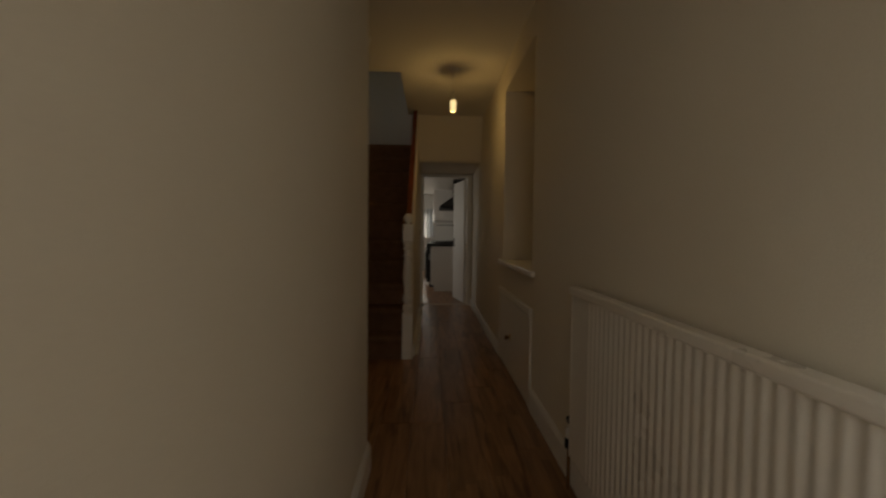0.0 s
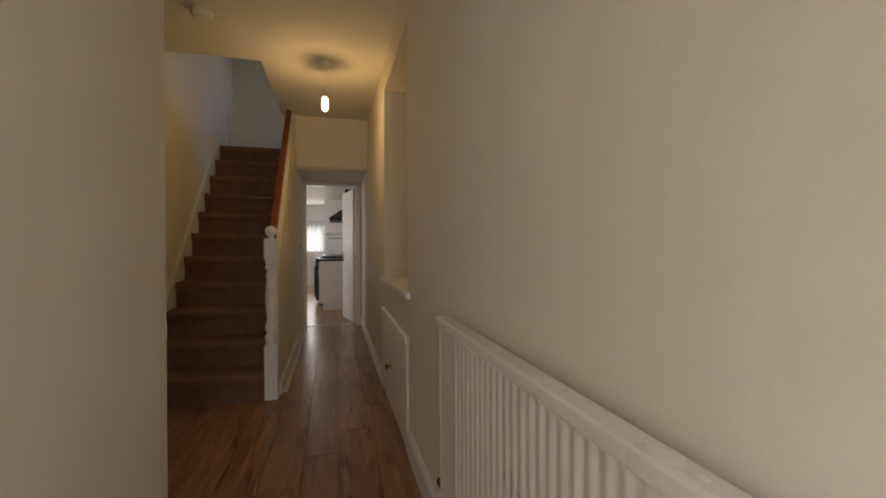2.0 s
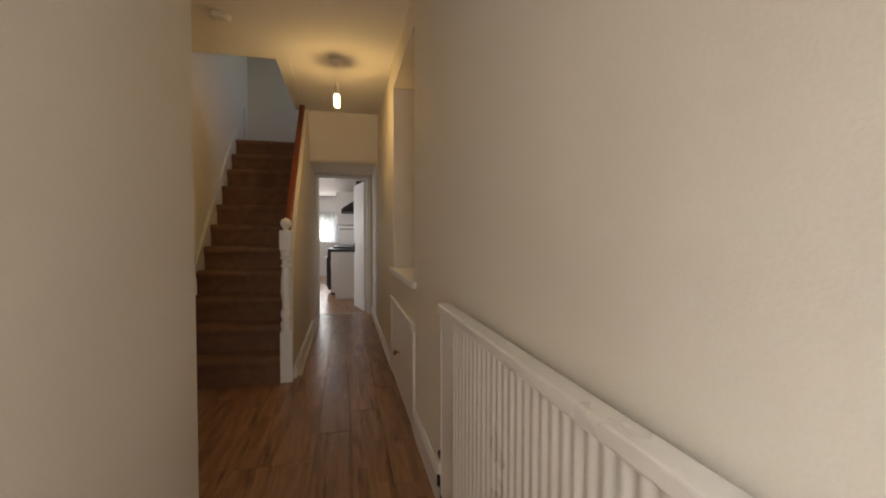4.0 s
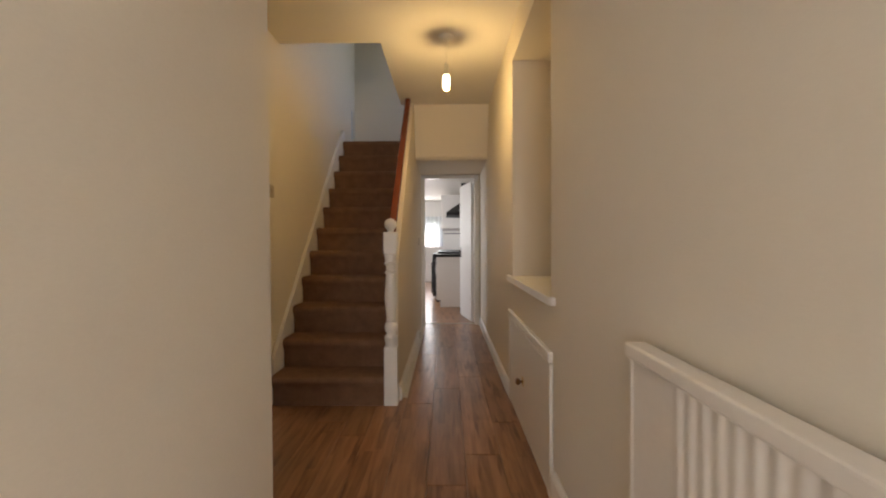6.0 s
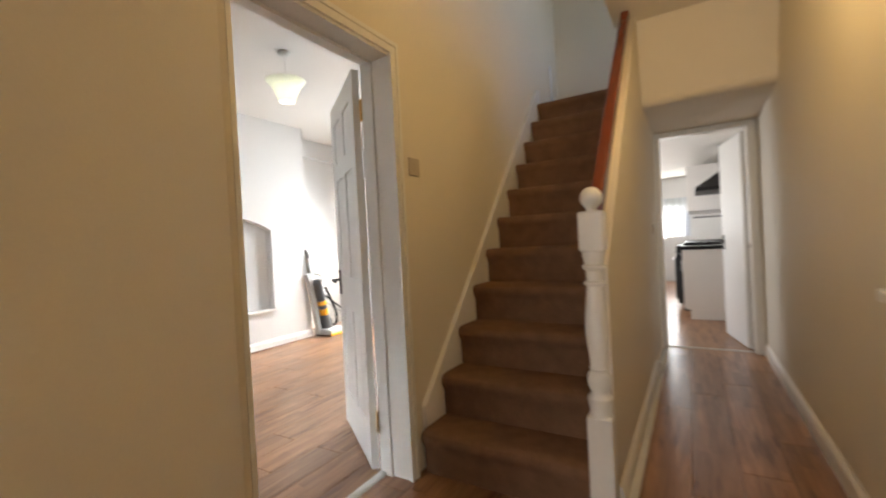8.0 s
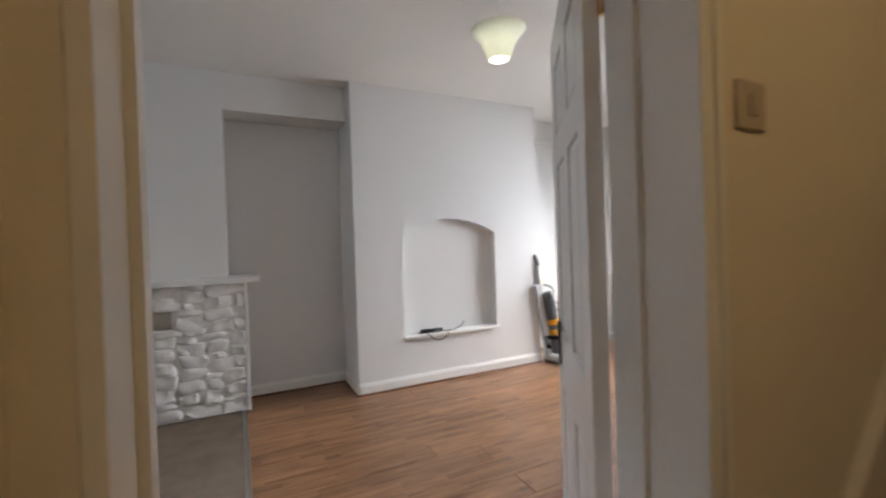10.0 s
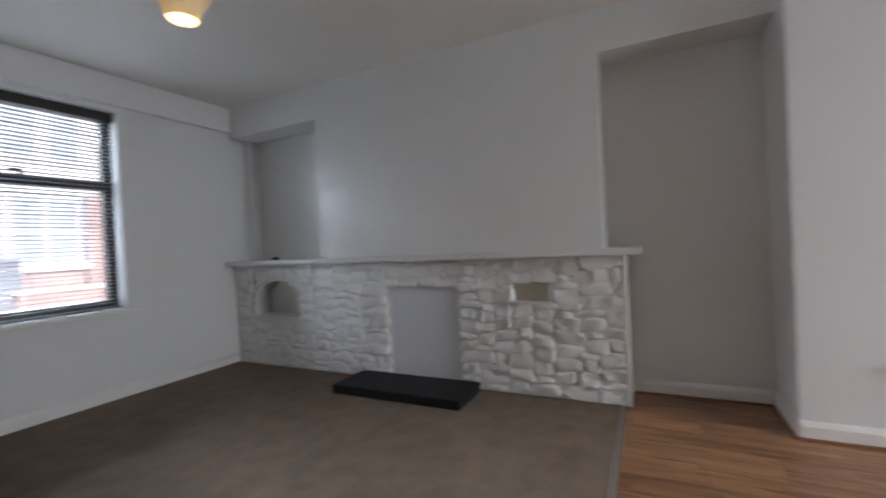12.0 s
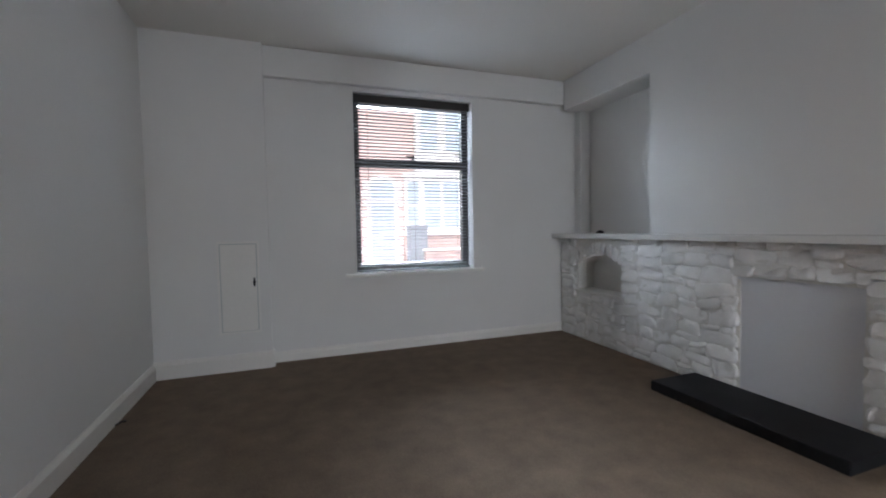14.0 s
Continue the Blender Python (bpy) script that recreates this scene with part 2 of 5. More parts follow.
    b.inputs["Specular IOR Level"].default_value = 0.5
    bp = nn.new("ShaderNodeBump")
    bp.inputs["Strength"].default_value, bp.inputs["Distance"].default_value = 0.12, 0.002
    nt.links.new(g.outputs[0], bp.inputs["Height"])
    nt.links.new(bp.outputs[0], b.inputs["Normal"])
    return m


LAMINATE = wood_mat("oak_laminate", (0.21, 0.096, 0.043), (0.375, 0.198, 0.097))


# ---- mesh helpers ----
def box(bm, x0, y0, z0, x1, y1, z1):
    v = [bm.verts.new((x, y, z)) for x in (x0, x1) for y in (y0, y1) for z in (z0, z1)]
    for q in ((0, 1, 3, 2), (4, 6, 7, 5), (0, 4, 5, 1), (2, 3, 7, 6), (0, 2, 6, 4), (1, 5, 7, 3)):
        bm.faces.new([v[k] for k in q])


def boxes(*bs):
    bm = bmesh.new()
    for b in bs:
        box(bm, *b)
    return bm


def prism(points, z0, z1):
    bm = bmesh.new()
    lo = [bm.verts.new((x, y, z0)) for x, y in points]
    hi = [bm.verts.new((x, y, z1)) for x, y in points]
    bm.faces.new(lo[::-1])
    bm.faces.new(hi)
    n = len(points)
    for k in range(n):
        bm.faces.new((lo[k], lo[(k + 1) % n], hi[(k + 1) % n], hi[k]))
    bmesh.ops.recalc_face_normals(bm, faces=bm.faces)
    return bm


def extrude_yz(points, x0, x1):
    """A profile in the y-z plane drawn out along x."""
    bm = prism(points, x0, x1)
    for v in bm.verts:
        v.co = (v.co.z, v.co.x, v.co.y)
    bmesh.ops.recalc_face_normals(bm, faces=bm.faces)
    return bm


def extrude_xz(points, y0, y1):
    bm = prism(points, y0, y1)
    for v in bm.verts:
        v.co = (v.co.x, v.co.z, v.co.y)
    bmesh.ops.recalc_face_normals(bm, faces=bm.faces)
    return bm


def lathe(profile, seg=24, cx=0.0, cy=0.0):
    bm = bmesh.new()
    rings = []
    for r, z in profile:
        rings.append([bm.verts.new((cx + r * math.cos(2 * math.pi * k / seg), cy + r * math.sin(2 * math.pi * k / seg), z)) for k in range(seg)])
    for a, b in zip(rings, rings[1:]):
        for k in range(seg):
            bm.faces.new((a[k], a[(k + 1) % seg], b[(k + 1) % seg], b[k]))
    for ring, flip in ((rings[0], True), (rings[-1], False)):
        if (ring[0].co - ring[seg // 2].co).length > 1e-4:
            bm.faces.new(ring[::-1] if flip else ring)
    bmesh.ops.recalc_face_normals(bm, faces=bm.faces)
    return bm


def tube(path, r, seg=8):
    bm = bmesh.new()
    pts = [Vector(p) for p in path]
    rings = []
    for k, p in enumerate(pts):
        d = (pts[min(k + 1, len(pts) - 1)] - pts[max(k - 1, 0)]).normalized()
        side = d.cross(Vector((0, 0, 1)) if abs(d.z) < 0.9 else Vector((1, 0, 0))).normalized()
        up = side.cross(d)
        rings.append([bm.verts.new(p + r * (math.cos(2 * math.pi * j / seg) * side + math.sin(2 * math.pi * j / seg) * up)) for j in range(seg)])
    for a, b in zip(rings, rings[1:]):
        for j in range(seg):
            bm.faces.new((a[j], a[(j + 1) % seg], b[(j + 1) % seg], b[j]))
    bm.faces.new(rings[0][::-1])
    bm.faces.new(rings[-1])
    bmesh.ops.recalc_face_normals(bm, faces=bm.faces)
    return bm


def curve_pts(pts, n=8):
    """A smooth line through the points."""
    pts = [Vector(p) for p in pts]
    full = [2 * pts[0] - pts[1]] + pts + [2 * pts[-1] - pts[-2]]
    out = []
    for k in range(len(pts) - 1):
        a, b, c, d = full[k:k + 4]
        for j in range(n):
            t = j / n
            out.append(0.5 * ((2 * b) + (c - a) * t + (2 * a - 5 * b + 4 * c - d) * t * t + (3 * b - a - 3 * c + d) * t ** 3))
    return out + [pts[-1]]


def merge(*bms):
    out = bmesh.new()
    for b in bms:
        me = bpy.data.meshes.new("tmp")
        b.to_mesh(me)
        b.free()
        out.from_mesh(me)
        bpy.data.meshes.remove(me)
    return out


def turned(bm, m):
    bm.transform(m)
    return bm


def mesh_of(name, bm, material, bevel=0.0, smooth=False, seg=2):
    if bevel:
        bmesh.ops.bevel(bm, geom=list(bm.edges), offset=bevel, segments=seg, affect="EDGES", profile=0.6, clamp_overlap=True)
    me = bpy.data.meshes.new(name)
    bm.to_mesh(me)
    bm.free()
    me.materials.append(material)
    if smooth:
        for p in me.polygons:
            p.use_smooth = True
        me.set_sharp_from_angle(angle=radians(38))
    return me


def part(name, bm, material, parent=None, label="", bevel=0.0, smooth=False, seg=2):
    ob = new(name, mesh_of(name, bm, material, bevel, smooth, seg))
    if parent is not None:
        ob.parent = parent
    if label:
        ob["label"] = label
    return ob


def thing(name, label, category, at=(0, 0, 0), group="", kind=""):
    ob = new(name)
    ob.empty_display_size = 0.1
    ob.location = at
    return tagged(ob, label, category, group, kind)


def structure(name, bm, material, label, category, bevel=0.0, smooth=False):
    return tagged(part(name, bm, material, None, "", bevel, smooth), label, category, "", "structure")


def two_faced(ob, second, test):
    """Give the second paint to the faces for which test(centre, normal) holds."""
    ob.data.materials.append(second)
    for p in ob.data.polygons:
        if test(p.center, p.normal):
            p.material_index = 1
    return ob


HC, RC = 2.60, 2.66           # ceilings of hall and room
TOP = 5.0                     # top of the stair well

# ---- large structure ----
w = structure("wall_hall_west", prism([(-0.44, -0.905), (-0.44, 1.88), (-1.138, 2.66), (-1.19, 2.675), (-1.19, 2.716), (-1.36, 2.716), (-1.36, 2.60), (-0.655, 1.80), (-0.655, -0.905)], 0, RC),
              CREAM, "cream painted plaster wall with an angled corner towards the door", "wall")
two_faced(w, WHITE, lambda c, n: (n.x < -0.3 and c.x < -0.6 and c.y < 2.72) or (n.y < -0.3))
w = structure("wall_door_head", boxes((-1.36, 2.716, 2.012, -1.19, 3.54, RC)), CREAM, "plaster wall above the living room door", "wall")
two_faced(w, WHITE, lambda c, n: n.x < -0.5)
w = structure("wall_stair", boxes((-1.36, 3.54, 0, -1.19, 7.0, TOP)), CREAM, "cream plaster wall beside the stairs", "wall")
two_faced(w, WHITE, lambda c, n: n.x < -0.5)
structure("wall_hall_east", boxes((0.5, -0.905, 0, 0.82, 2.59, TOP)), CREAM, "cream plaster wall of the hall above the radiator", "wall")
structure("wall_recess", boxes((0.5, 2.59, 0, 0.82, 3.65, 0.847), (0.5, 2.59, 2.37, 0.82, 3.65, TOP), (0.79, 2.59, 0.847, 0.82, 3.65, 2.37)), CREAM, "cream plaster wall with a tall blocked-up window recess", "wall")
structure("wall_passage_east", boxes((0.5, 3.65, 0, 0.82, 5.4, TOP), (0.5, 5.4, 0, 0.82, 6.3, 3.1), (0.5, 5.4, 4.1, 0.82, 6.3, TOP), (0.5, 6.3, 0, 0.82, 6.44, TOP)), CREAM, "cream plaster wall of the passage", "wall")
FY = -0.905
w = structure("wall_front", boxes((-4.95, FY - 0.3, 0, -3.40, FY, RC), (-3.40, FY - 0.3, 0, -2.22, FY, 0.735), (-3.40, FY - 0.3, 2.385, -2.22, FY, RC), (-2.22, FY - 0.3, 0, -0.38, FY, RC),
                                  (-0.38, FY - 0.3, 2.15, 0.44, FY, RC), (0.44, FY - 0.3, 0, 0.82, FY, RC), (-4.95, FY - 0.3, RC, 0.82, FY, TOP)),
              WHITE, "white painted front wall with one window", "wall")
w.data.materials.append(CREAM)
w.data.materials.append(BRICK)
for p in w.data.polygons:
    p.material_index = 2 if p.normal.y < -0.5 else (1 if p.center.x > -0.44 and p.normal.y > 0.5 else 0)
structure("wall_party", boxes((-4.95, FY, 0, -4.72, 7.0, RC)), WHITE, "white painted party wall behind the fireplace", "wall")
structure("wall_rear", boxes((-4.95, 7.0, 0, -4.5, 7.25, RC), (-4.5, 7.0, 0, -2.5, 7.25, 0.85), (-4.5, 7.0, 2.2, -2.5, 7.25, RC), (-2.5, 7.0, 0, -1.19, 7.25, RC)), WHITE, "white painted rear wall with a wide window", "wall")
structure("wall_passage_end", boxes((-0.30, 6.44, 0, -0.287, 6.56, 2.04), (0.451, 6.44, 0, 0.82, 6.56, 2.04), (-0.287, 6.44, 2.02, 0.451, 6.56, 2.04), (-1.19, 6.44, 2.32, 0.82, 6.56, TOP)), CREAM, "cream wall round the kitchen door", "wall")
structure("wall_under_stair", extrude_yz([(3.66, 0), (6.44, 0), (6.44, 2.30), (5.48, 2.30), (5.30, 2.598), (5.17, 2.59), (3.66, 0.98)], -0.36, -0.30), CREAM, "cream panelled wall closing in the stairs", "wall", bevel=0.004)
ROUND = [(5.465 - 0.06 * math.cos(k * math.pi / 12), 2.10 - 0.06 * math.sin(k * math.pi / 12)) for k in range(7)]
structure("wall_bulkhead", extrude_yz([(5.25, HC), *ROUND, (6.44, 2.04), (6.44, 2.30), (5.46, 2.30), (5.33, HC)], -0.30, 0.5), CREAM, "cream boxed-in bulkhead with a rounded edge below the landing", "wall")
structure("ceiling_hall", boxes((-0.44, FY, HC, 0.5, 5.25, HC + 0.2), (-1.19, 2.55, HC, -0.44, 3.86, HC + 0.2), (-0.80, 1.9, HC, -0.44, 2.55, HC + 0.2)), CEIL, "white painted hall ceiling", "ceiling")
structure("ceiling_hall_edge", boxes((-0.345, 3.86, HC - 0.003, -0.335, 5.25, HC + 0.2)), CEIL, "painted edge of the stair opening", "ceiling")
structure("ceiling_room", prism([(-4.95, FY), (-0.655, FY), (-0.655, 1.80), (-1.36, 2.60), (-1.36, 7.0), (-4.95, 7.0)], RC, RC + 0.2), CEIL, "white painted living room ceiling", "ceiling")
structure("ceiling_stair", boxes((-1.36, FY, TOP, 0.82, 6.56, TOP + 0.1)), CEIL, "white ceiling above the stairs", "ceiling")
structure("landing", boxes((-1.19, 5.72, 2.10, -0.36, 6.44, 2.315), (-0.36, 5.47, 2.301, 0.5, 6.44, 2.315)), STAIRC, "brown carpeted landing at the stair head", "landing")
structure("wall_upper_front", boxes((-1.19, 3.70, HC + 0.2, 0.5, 3.80, TOP)), WHITE, "white wall upstairs", "wall")
structure("floor_base", boxes((-4.95, FY - 0.3, -0.15, 0.82, 7.25, -0.012)), MORTAR, "bare floor under the boards", "floor")

# room's own walls and recesses
structure("wall_meter_column", boxes((-1.50, FY, 0, -0.655, -0.80, RC)), WHITE, "white boxed-out column with a small cupboard", "wall")
structure("beam_front", boxes((-4.42, FY, 2.415, -1.50, -0.845, RC)), WHITE, "white boxed beam above the front window", "beam", bevel=0.006)
structure("pipe_casing", boxes((-4.72, FY, 1.06, -4.60, -0.80, 2.415)), WHITE, "white boxed-in pipe in the corner", "casing", bevel=0.004)
structure("chimney_breast_front", boxes((-4.72, 0.29, 1.06, -4.42, 2.77, RC)), WHITE, "white plastered chimney breast above the mantel", "chimney breast")
structure("recess_header_left", boxes((-4.72, -0.84, 2.355, -4.421, 0.289, RC)), WHITE, "white lintel above the alcove", "lintel")
structure("recess_header_middle", boxes((-4.72, 2.771, 2.365, -4.421, 3.73, RC)), WHITE, "white lintel above the recess", "lintel")
structure("recess_header_rear", boxes((-4.72, 5.66, 2.42, -4.62, 7.0, RC)), WHITE, "white lintel above the rear alcove", "lintel", bevel=0.006)


def arch_boxes(x0, x1, y0, y1, z0, z1, ny0, ny1, nz0, spring, apex, back):
    """A wall block y0..y1, z0..z1 with an arched niche in its +x face."""
    bm = bmesh.new()
    box(bm, x0, y0, z0, x1, ny0, z1)
    box(bm, x0, ny1, z0, x1, y1, z1)
    box(bm, x0, ny0, z0, x1, ny1, nz0)
    box(bm, x0, ny0, nz0, back, ny1, z1)
    n = 14
    half, mid = (ny1 - ny0) / 2, (ny0 + ny1) / 2
    rise = apex - spring
    rad = (half * half + rise * rise) / (2 * rise)

    def az(y):
        return apex - rad + math.sqrt(max(0, rad * rad - (y - mid) ** 2))
    ys = [ny0 + (ny1 - ny0) * k / n for k in range(n + 1)]
    for a, b in zip(ys, ys[1:]):
        v = [bm.verts.new(c) for c in ((x1, a, az(a)), (x1, b, az(b)), (x1, b, z1), (x1, a, z1), (back, a, az(a)), (back, b, az(b)))]
        bm.faces.new((v[0], v[1], v[2], v[3]))
        bm.faces.new((v[0], v[4], v[5], v[1]))
    bmesh.ops.remove_doubles(bm, verts=bm.verts, dist=1e-5)
    return bm


structure("chimney_breast_rear", arch_boxes(-4.72, -4.25, 3.73, 5.66, 0, RC, 4.16, 5.13, 0.43, 1.365, 1.50, -4.345), WHITE, "white plastered chimney breast with an arched niche", "chimney breast")
structure("window_1_niche_sill", boxes((-4.344, 4.14, 0.425, -4.210, 5.15, 0.45)), GLOSS, "white painted shelf board in the arched niche", "sill", bevel=0.005)


# skirting boards
def skirting(name, a, b, h=0.11, t=0.018, material=GLOSS):
    """A moulded board along a-b; the room lies to the left of the way from a to b."""
    a, b = Vector(a), Vector(b)
    d = (b - a)
    length = d.length
    ang = math.atan2(d.y, d.x)
    bm = extrude_yz([(0, 0), (t, 0), (t, h - 0.025), (t * 0.55, h - 0.008), (t * 0.3, h), (0, h)], 0, length)
    bm.transform(Matrix.Translation((a.x, a.y, 0)) @ Matrix.Rotation(ang, 4, "Z"))
    return structure(name, bm, material, "white gloss skirting board", "skirting board")


skirting("baseboard_1", (0.5, 3.79), (0.5, 6.44), 0.10)
skirting("baseboard_2", (0.5, 1.76), (0.5, 2.53), 0.14)
skirting("baseboard_2b", (0.5, -0.9), (0.5, 1.76), 0.14)
skirting("baseboard_3", (-0.44, 1.88), (-0.44, -0.9), 0.13)
skirting("baseboard_4", (-1.138, 2.66), (-0.44, 1.88), 0.13)
skirting("baseboard_5", (-0.30, 5.60), (-0.30, 3.70), 0.10)
skirting("baseboard_6", (-4.41, -0.905), (-1.52, -0.905), 0.10)
skirting("baseboard_7", (-1.50, -0.80), (-0.655, -0.80), 0.145, 0.034)
skirting("baseboard_7b", (-1.50, -0.905), (-1.50, -0.78), 0.13, 0.02)
skirting("baseboard_8", (-0.655, -0.80), (-0.655, 1.80), 0.13, 0.022)
skirting("baseboard_9", (-4.72, 3.73), (-4.72, 2.90), 0.10)
skirting("baseboard_10", (-4.25, 3.73), (-4.72, 3.73), 0.10)
skirting("baseboard_11", (-4.25, 5.66), (-4.25, 3.73), 0.10)
skirting("baseboard_12", (-4.72, 5.66), (-4.25, 5.66), 0.10)
skirting("baseboard_13", (-4.72, 7.0), (-4.72, 5.66), 0.10)
BEAD = mat("brown_wood_bead", (0.17, 0.075, 0.035), 0.4, 0.2, 60, 6, 0.05)
for n, a, c2 in (("floor_bead_1", (-4.70, 3.71), (-4.70, 2.91)), ("floor_bead_2", (-4.23, 3.712), (-4.70, 3.712)), ("floor_bead_3", (-4.232, 5.66), (-4.232, 3.71))):
    va, vb = Vector(a), Vector(c2)
    bead = extrude_yz([(0, 0), (0.014, 0), (0.013, 0.006), (0.008, 0.012), (0, 0.015)], 0, (vb - va).length)
    bead.transform(Matrix.Translation((va.x, va.y, 0)) @ Matrix.Rotation(math.atan2(vb.y - va.y, vb.x - va.x), 4, "Z"))
    structure(n, bead, BEAD, "brown wooden bead along the skirting", "trim")
skirting("baseboard_14", (-1.36, 7.0), (-4.72, 7.0), 0.10)
skirting("baseboard_15", (-1.36, 3.6), (-1.36, 7.0), 0.10)


# ---- doors ----
def panel_leaf(width, height, thick, rows):
    """Door leaf along +x from the hinge, y 0..thick; panels raised in sunk fields on both faces."""
    bm = bmesh.new()
    box(bm, 0, 0.009, 0, width, thick - 0.009, height)
    stile, mid = 0.105, 0.095
    cols = ((stile, width / 2 - mid / 2), (width / 2 + mid / 2, width - stile))
    for y0, y1 in ((0, 0.009), (thick - 0.009, thick)):
        box(bm, 0, y0, 0, stile, y1, height)
        box(bm, width - stile, y0, 0, width, y1, height)
        box(bm, width / 2 - mid / 2, y0, 0, width / 2 + mid / 2, y1, height)
        prev = 0
        for a, b in list(rows) + [(height, height)]:
            for c0, c1 in cols:
                box(bm, c0, y0, prev, c1, y1, a)
            prev = b
    for a, b in rows:
        for c0, c1 in cols:
            g = 0.028
            for base, out in ((0.009, 0.002), (thick - 0.009, thick - 0.002)):
                lo = [bm.verts.new(p) for p in ((c0 + 0.008, base, a + 0.008), (c1 - 0.008, base, a + 0.008), (c1 - 0.008, base, b - 0.008), (c0 + 0.008, base, b - 0.008))]
                hi = [bm.verts.new(p) for p in ((c0 + g, out, a + g), (c1 - g, out, a + g), (c1 - g, out, b - g), (c0 + g, out, b - g))]
                bm.faces.new(hi)
                for k in range(4):
                    bm.faces.new((lo[k], lo[(k + 1) % 4], hi[(k + 1) % 4], hi[k]))
    bmesh.ops.recalc_face_normals(bm, faces=bm.faces)
    return bm


def lever_handle(parent, x, z, y, out, toward):
    plate = part("backplate", boxes((x - 0.02, min(y, y + out * 0.008), z - 0.09, x + 0.02, max(y, y + out * 0.008), z + 0.06)), BLACKM, parent, "black metal backplate", bevel=0.003)
    pts = curve_pts([(x, y + out * 0.008, z), (x, y + out * 0.045, z), (x + toward * 0.02, y + out * 0.052, z), (x + toward * 0.11, y + out * 0.050, z - 0.006)], 5)
    part("lever", tube(pts, 0.008, 8), BLACKM, plate, "black metal lever", smooth=True)


def architrave(bm, plane, a0, a1, top, wdt, axis, out, near=True):
    """Moulded trim round an opening a0..a1 high top, in the wall plane."""
    prof = ((0, 0.016, 0, 0.55), (0.55, 0.022, 0.5, 0.85), (0.85, 0.014, 0.8, 1.0))
    for f0, th, _, f1 in prof:
        lo, hi = f0 * wdt, f1 * wdt
        for p in ((a0 - hi, a0 - lo, 0, top + lo), (a1 + lo, a1 + hi, 0, top + lo), (a0 - hi, a1 + hi, top + lo, top + hi))[0 if near else 1:]:
            q = sorted((plane, plane + out * th))
            if axis == "x":
                box(bm, q[0], p[0], p[2], q[1], p[1], p[3])
            else:
                box(bm, p[0], q[0], p[2], p[1], q[1], p[3])
    return bm


# living room door
d1 = thing("door_1", "open white six-panel door into the living room", "door", (0, 0, 0), kind="structure")
part("door_lining", boxes((-1.362, 2.717, 0, -1.188, 2.735, 1.982), (-1.362, 3.513, 0, -1.188, 3.539, 1.982), (-1.362, 2.717, 1.982, -1.188, 3.539, 2.011),
                          (-1.325, 2.735, 0, -1.29, 2.747, 1.970), (-1.325, 3.501, 0, -1.29, 3.513, 1.970), (-1.325, 2.743, 1.970, -1.29, 3.513, 1.982)), GLOSS, d1)
bm = bmesh.new()
architrave(bm, -1.188, 2.748, 3.508, 1.992, 0.06, "x", 1, near=False)
part("architrave", bm, GLOSS, d1)
bm = bmesh.new()
architrave(bm, -1.362, 2.740, 3.522, 1.992, 0.05, "x", -0.7)
part("architrave", bm, GLOSS, d1)
lw, lh = 0.680, 1.958
leaf_m = Matrix.Translation((-1.386, 3.524, 0.012)) @ Matrix.Rotation(math.atan2(0.395, -0.545), 4, "Z")
leaf = part("door_leaf", panel_leaf(lw, lh, 0.036, ((0.21, 0.74), (0.93, 1.50), (1.60, 1.84))), DOORW, d1, "white six-panel door leaf, ajar")
leaf.matrix_basis = leaf_m
lever_handle(leaf, lw - 0.06, 0.90, 0.036, 1, -1)
lever_handle(leaf, lw - 0.06, 0.90, 0.0, -1, -1)
for hz in (0.18, 1.71):
    part("hinge", merge(boxes((-0.002, -0.004, hz, 0.03, 0.004, hz + 0.10)), turned(lathe([(0.0065, hz - 0.004), (0.0065, hz + 0.104)], 10), Matrix.Translation((-0.004, -0.004, 0))),
                        boxes((-0.030, -0.002, hz, 0.001, 0.0015, hz + 0.1))), BRASS, leaf, "brass butt hinge")
tagged(part("threshold_strip", extrude_xz([(-1.375, -0.001), (-1.325, -0.001), (-1.332, 0.006), (-1.35, 0.009), (-1.368, 0.006)], 2.743, 3.513), ALU), "aluminium threshold strip in the doorway", "threshold", kind="structure")

# kitchen door at the end of the passage
d2 = thing("door_2", "plain white kitchen door standing open", "door", (0, 0, 0), kind="structure")
part("door_lining", boxes((-0.286, 6.438, 0, -0.257, 6.562, 1.99), (0.421, 6.438, 0, 0.45, 6.562, 1.99), (-0.286, 6.438, 1.99, 0.45, 6.562, 2.019)), GLOSS, d2)
part("architrave", boxes((-0.298, 6.418, 0, -0.262, 6.437, 2.03), (0.428, 6.418, 0, 0.482, 6.437, 2.03), (-0.262, 6.418, 1.995, 0.428, 6.437, 2.03)), GLOSS, d2, bevel=0.004)
leaf2 = part("door_leaf", boxes((0, 0, 0.008, 0.67, 0.036, 1.975)), DOORW, d2, "flush white door leaf", bevel=0.003)
leaf2.matrix_basis = Matrix.Translation((0.420, 6.60, 0)) @ Matrix.Rotation(radians(101.5), 4, "Z")
lever_handle(leaf2, 0.61, 0.98, 0.036, 1, -1)
tagged(part("threshold_strip", extrude_yz([(6.49, -0.001), (6.53, -0.001), (6.525, 0.006), (6.51, 0.008), (6.495, 0.006)], -0.257, 0.421), ALU), "aluminium threshold strip under the kitchen door", "threshold", kind="structure")

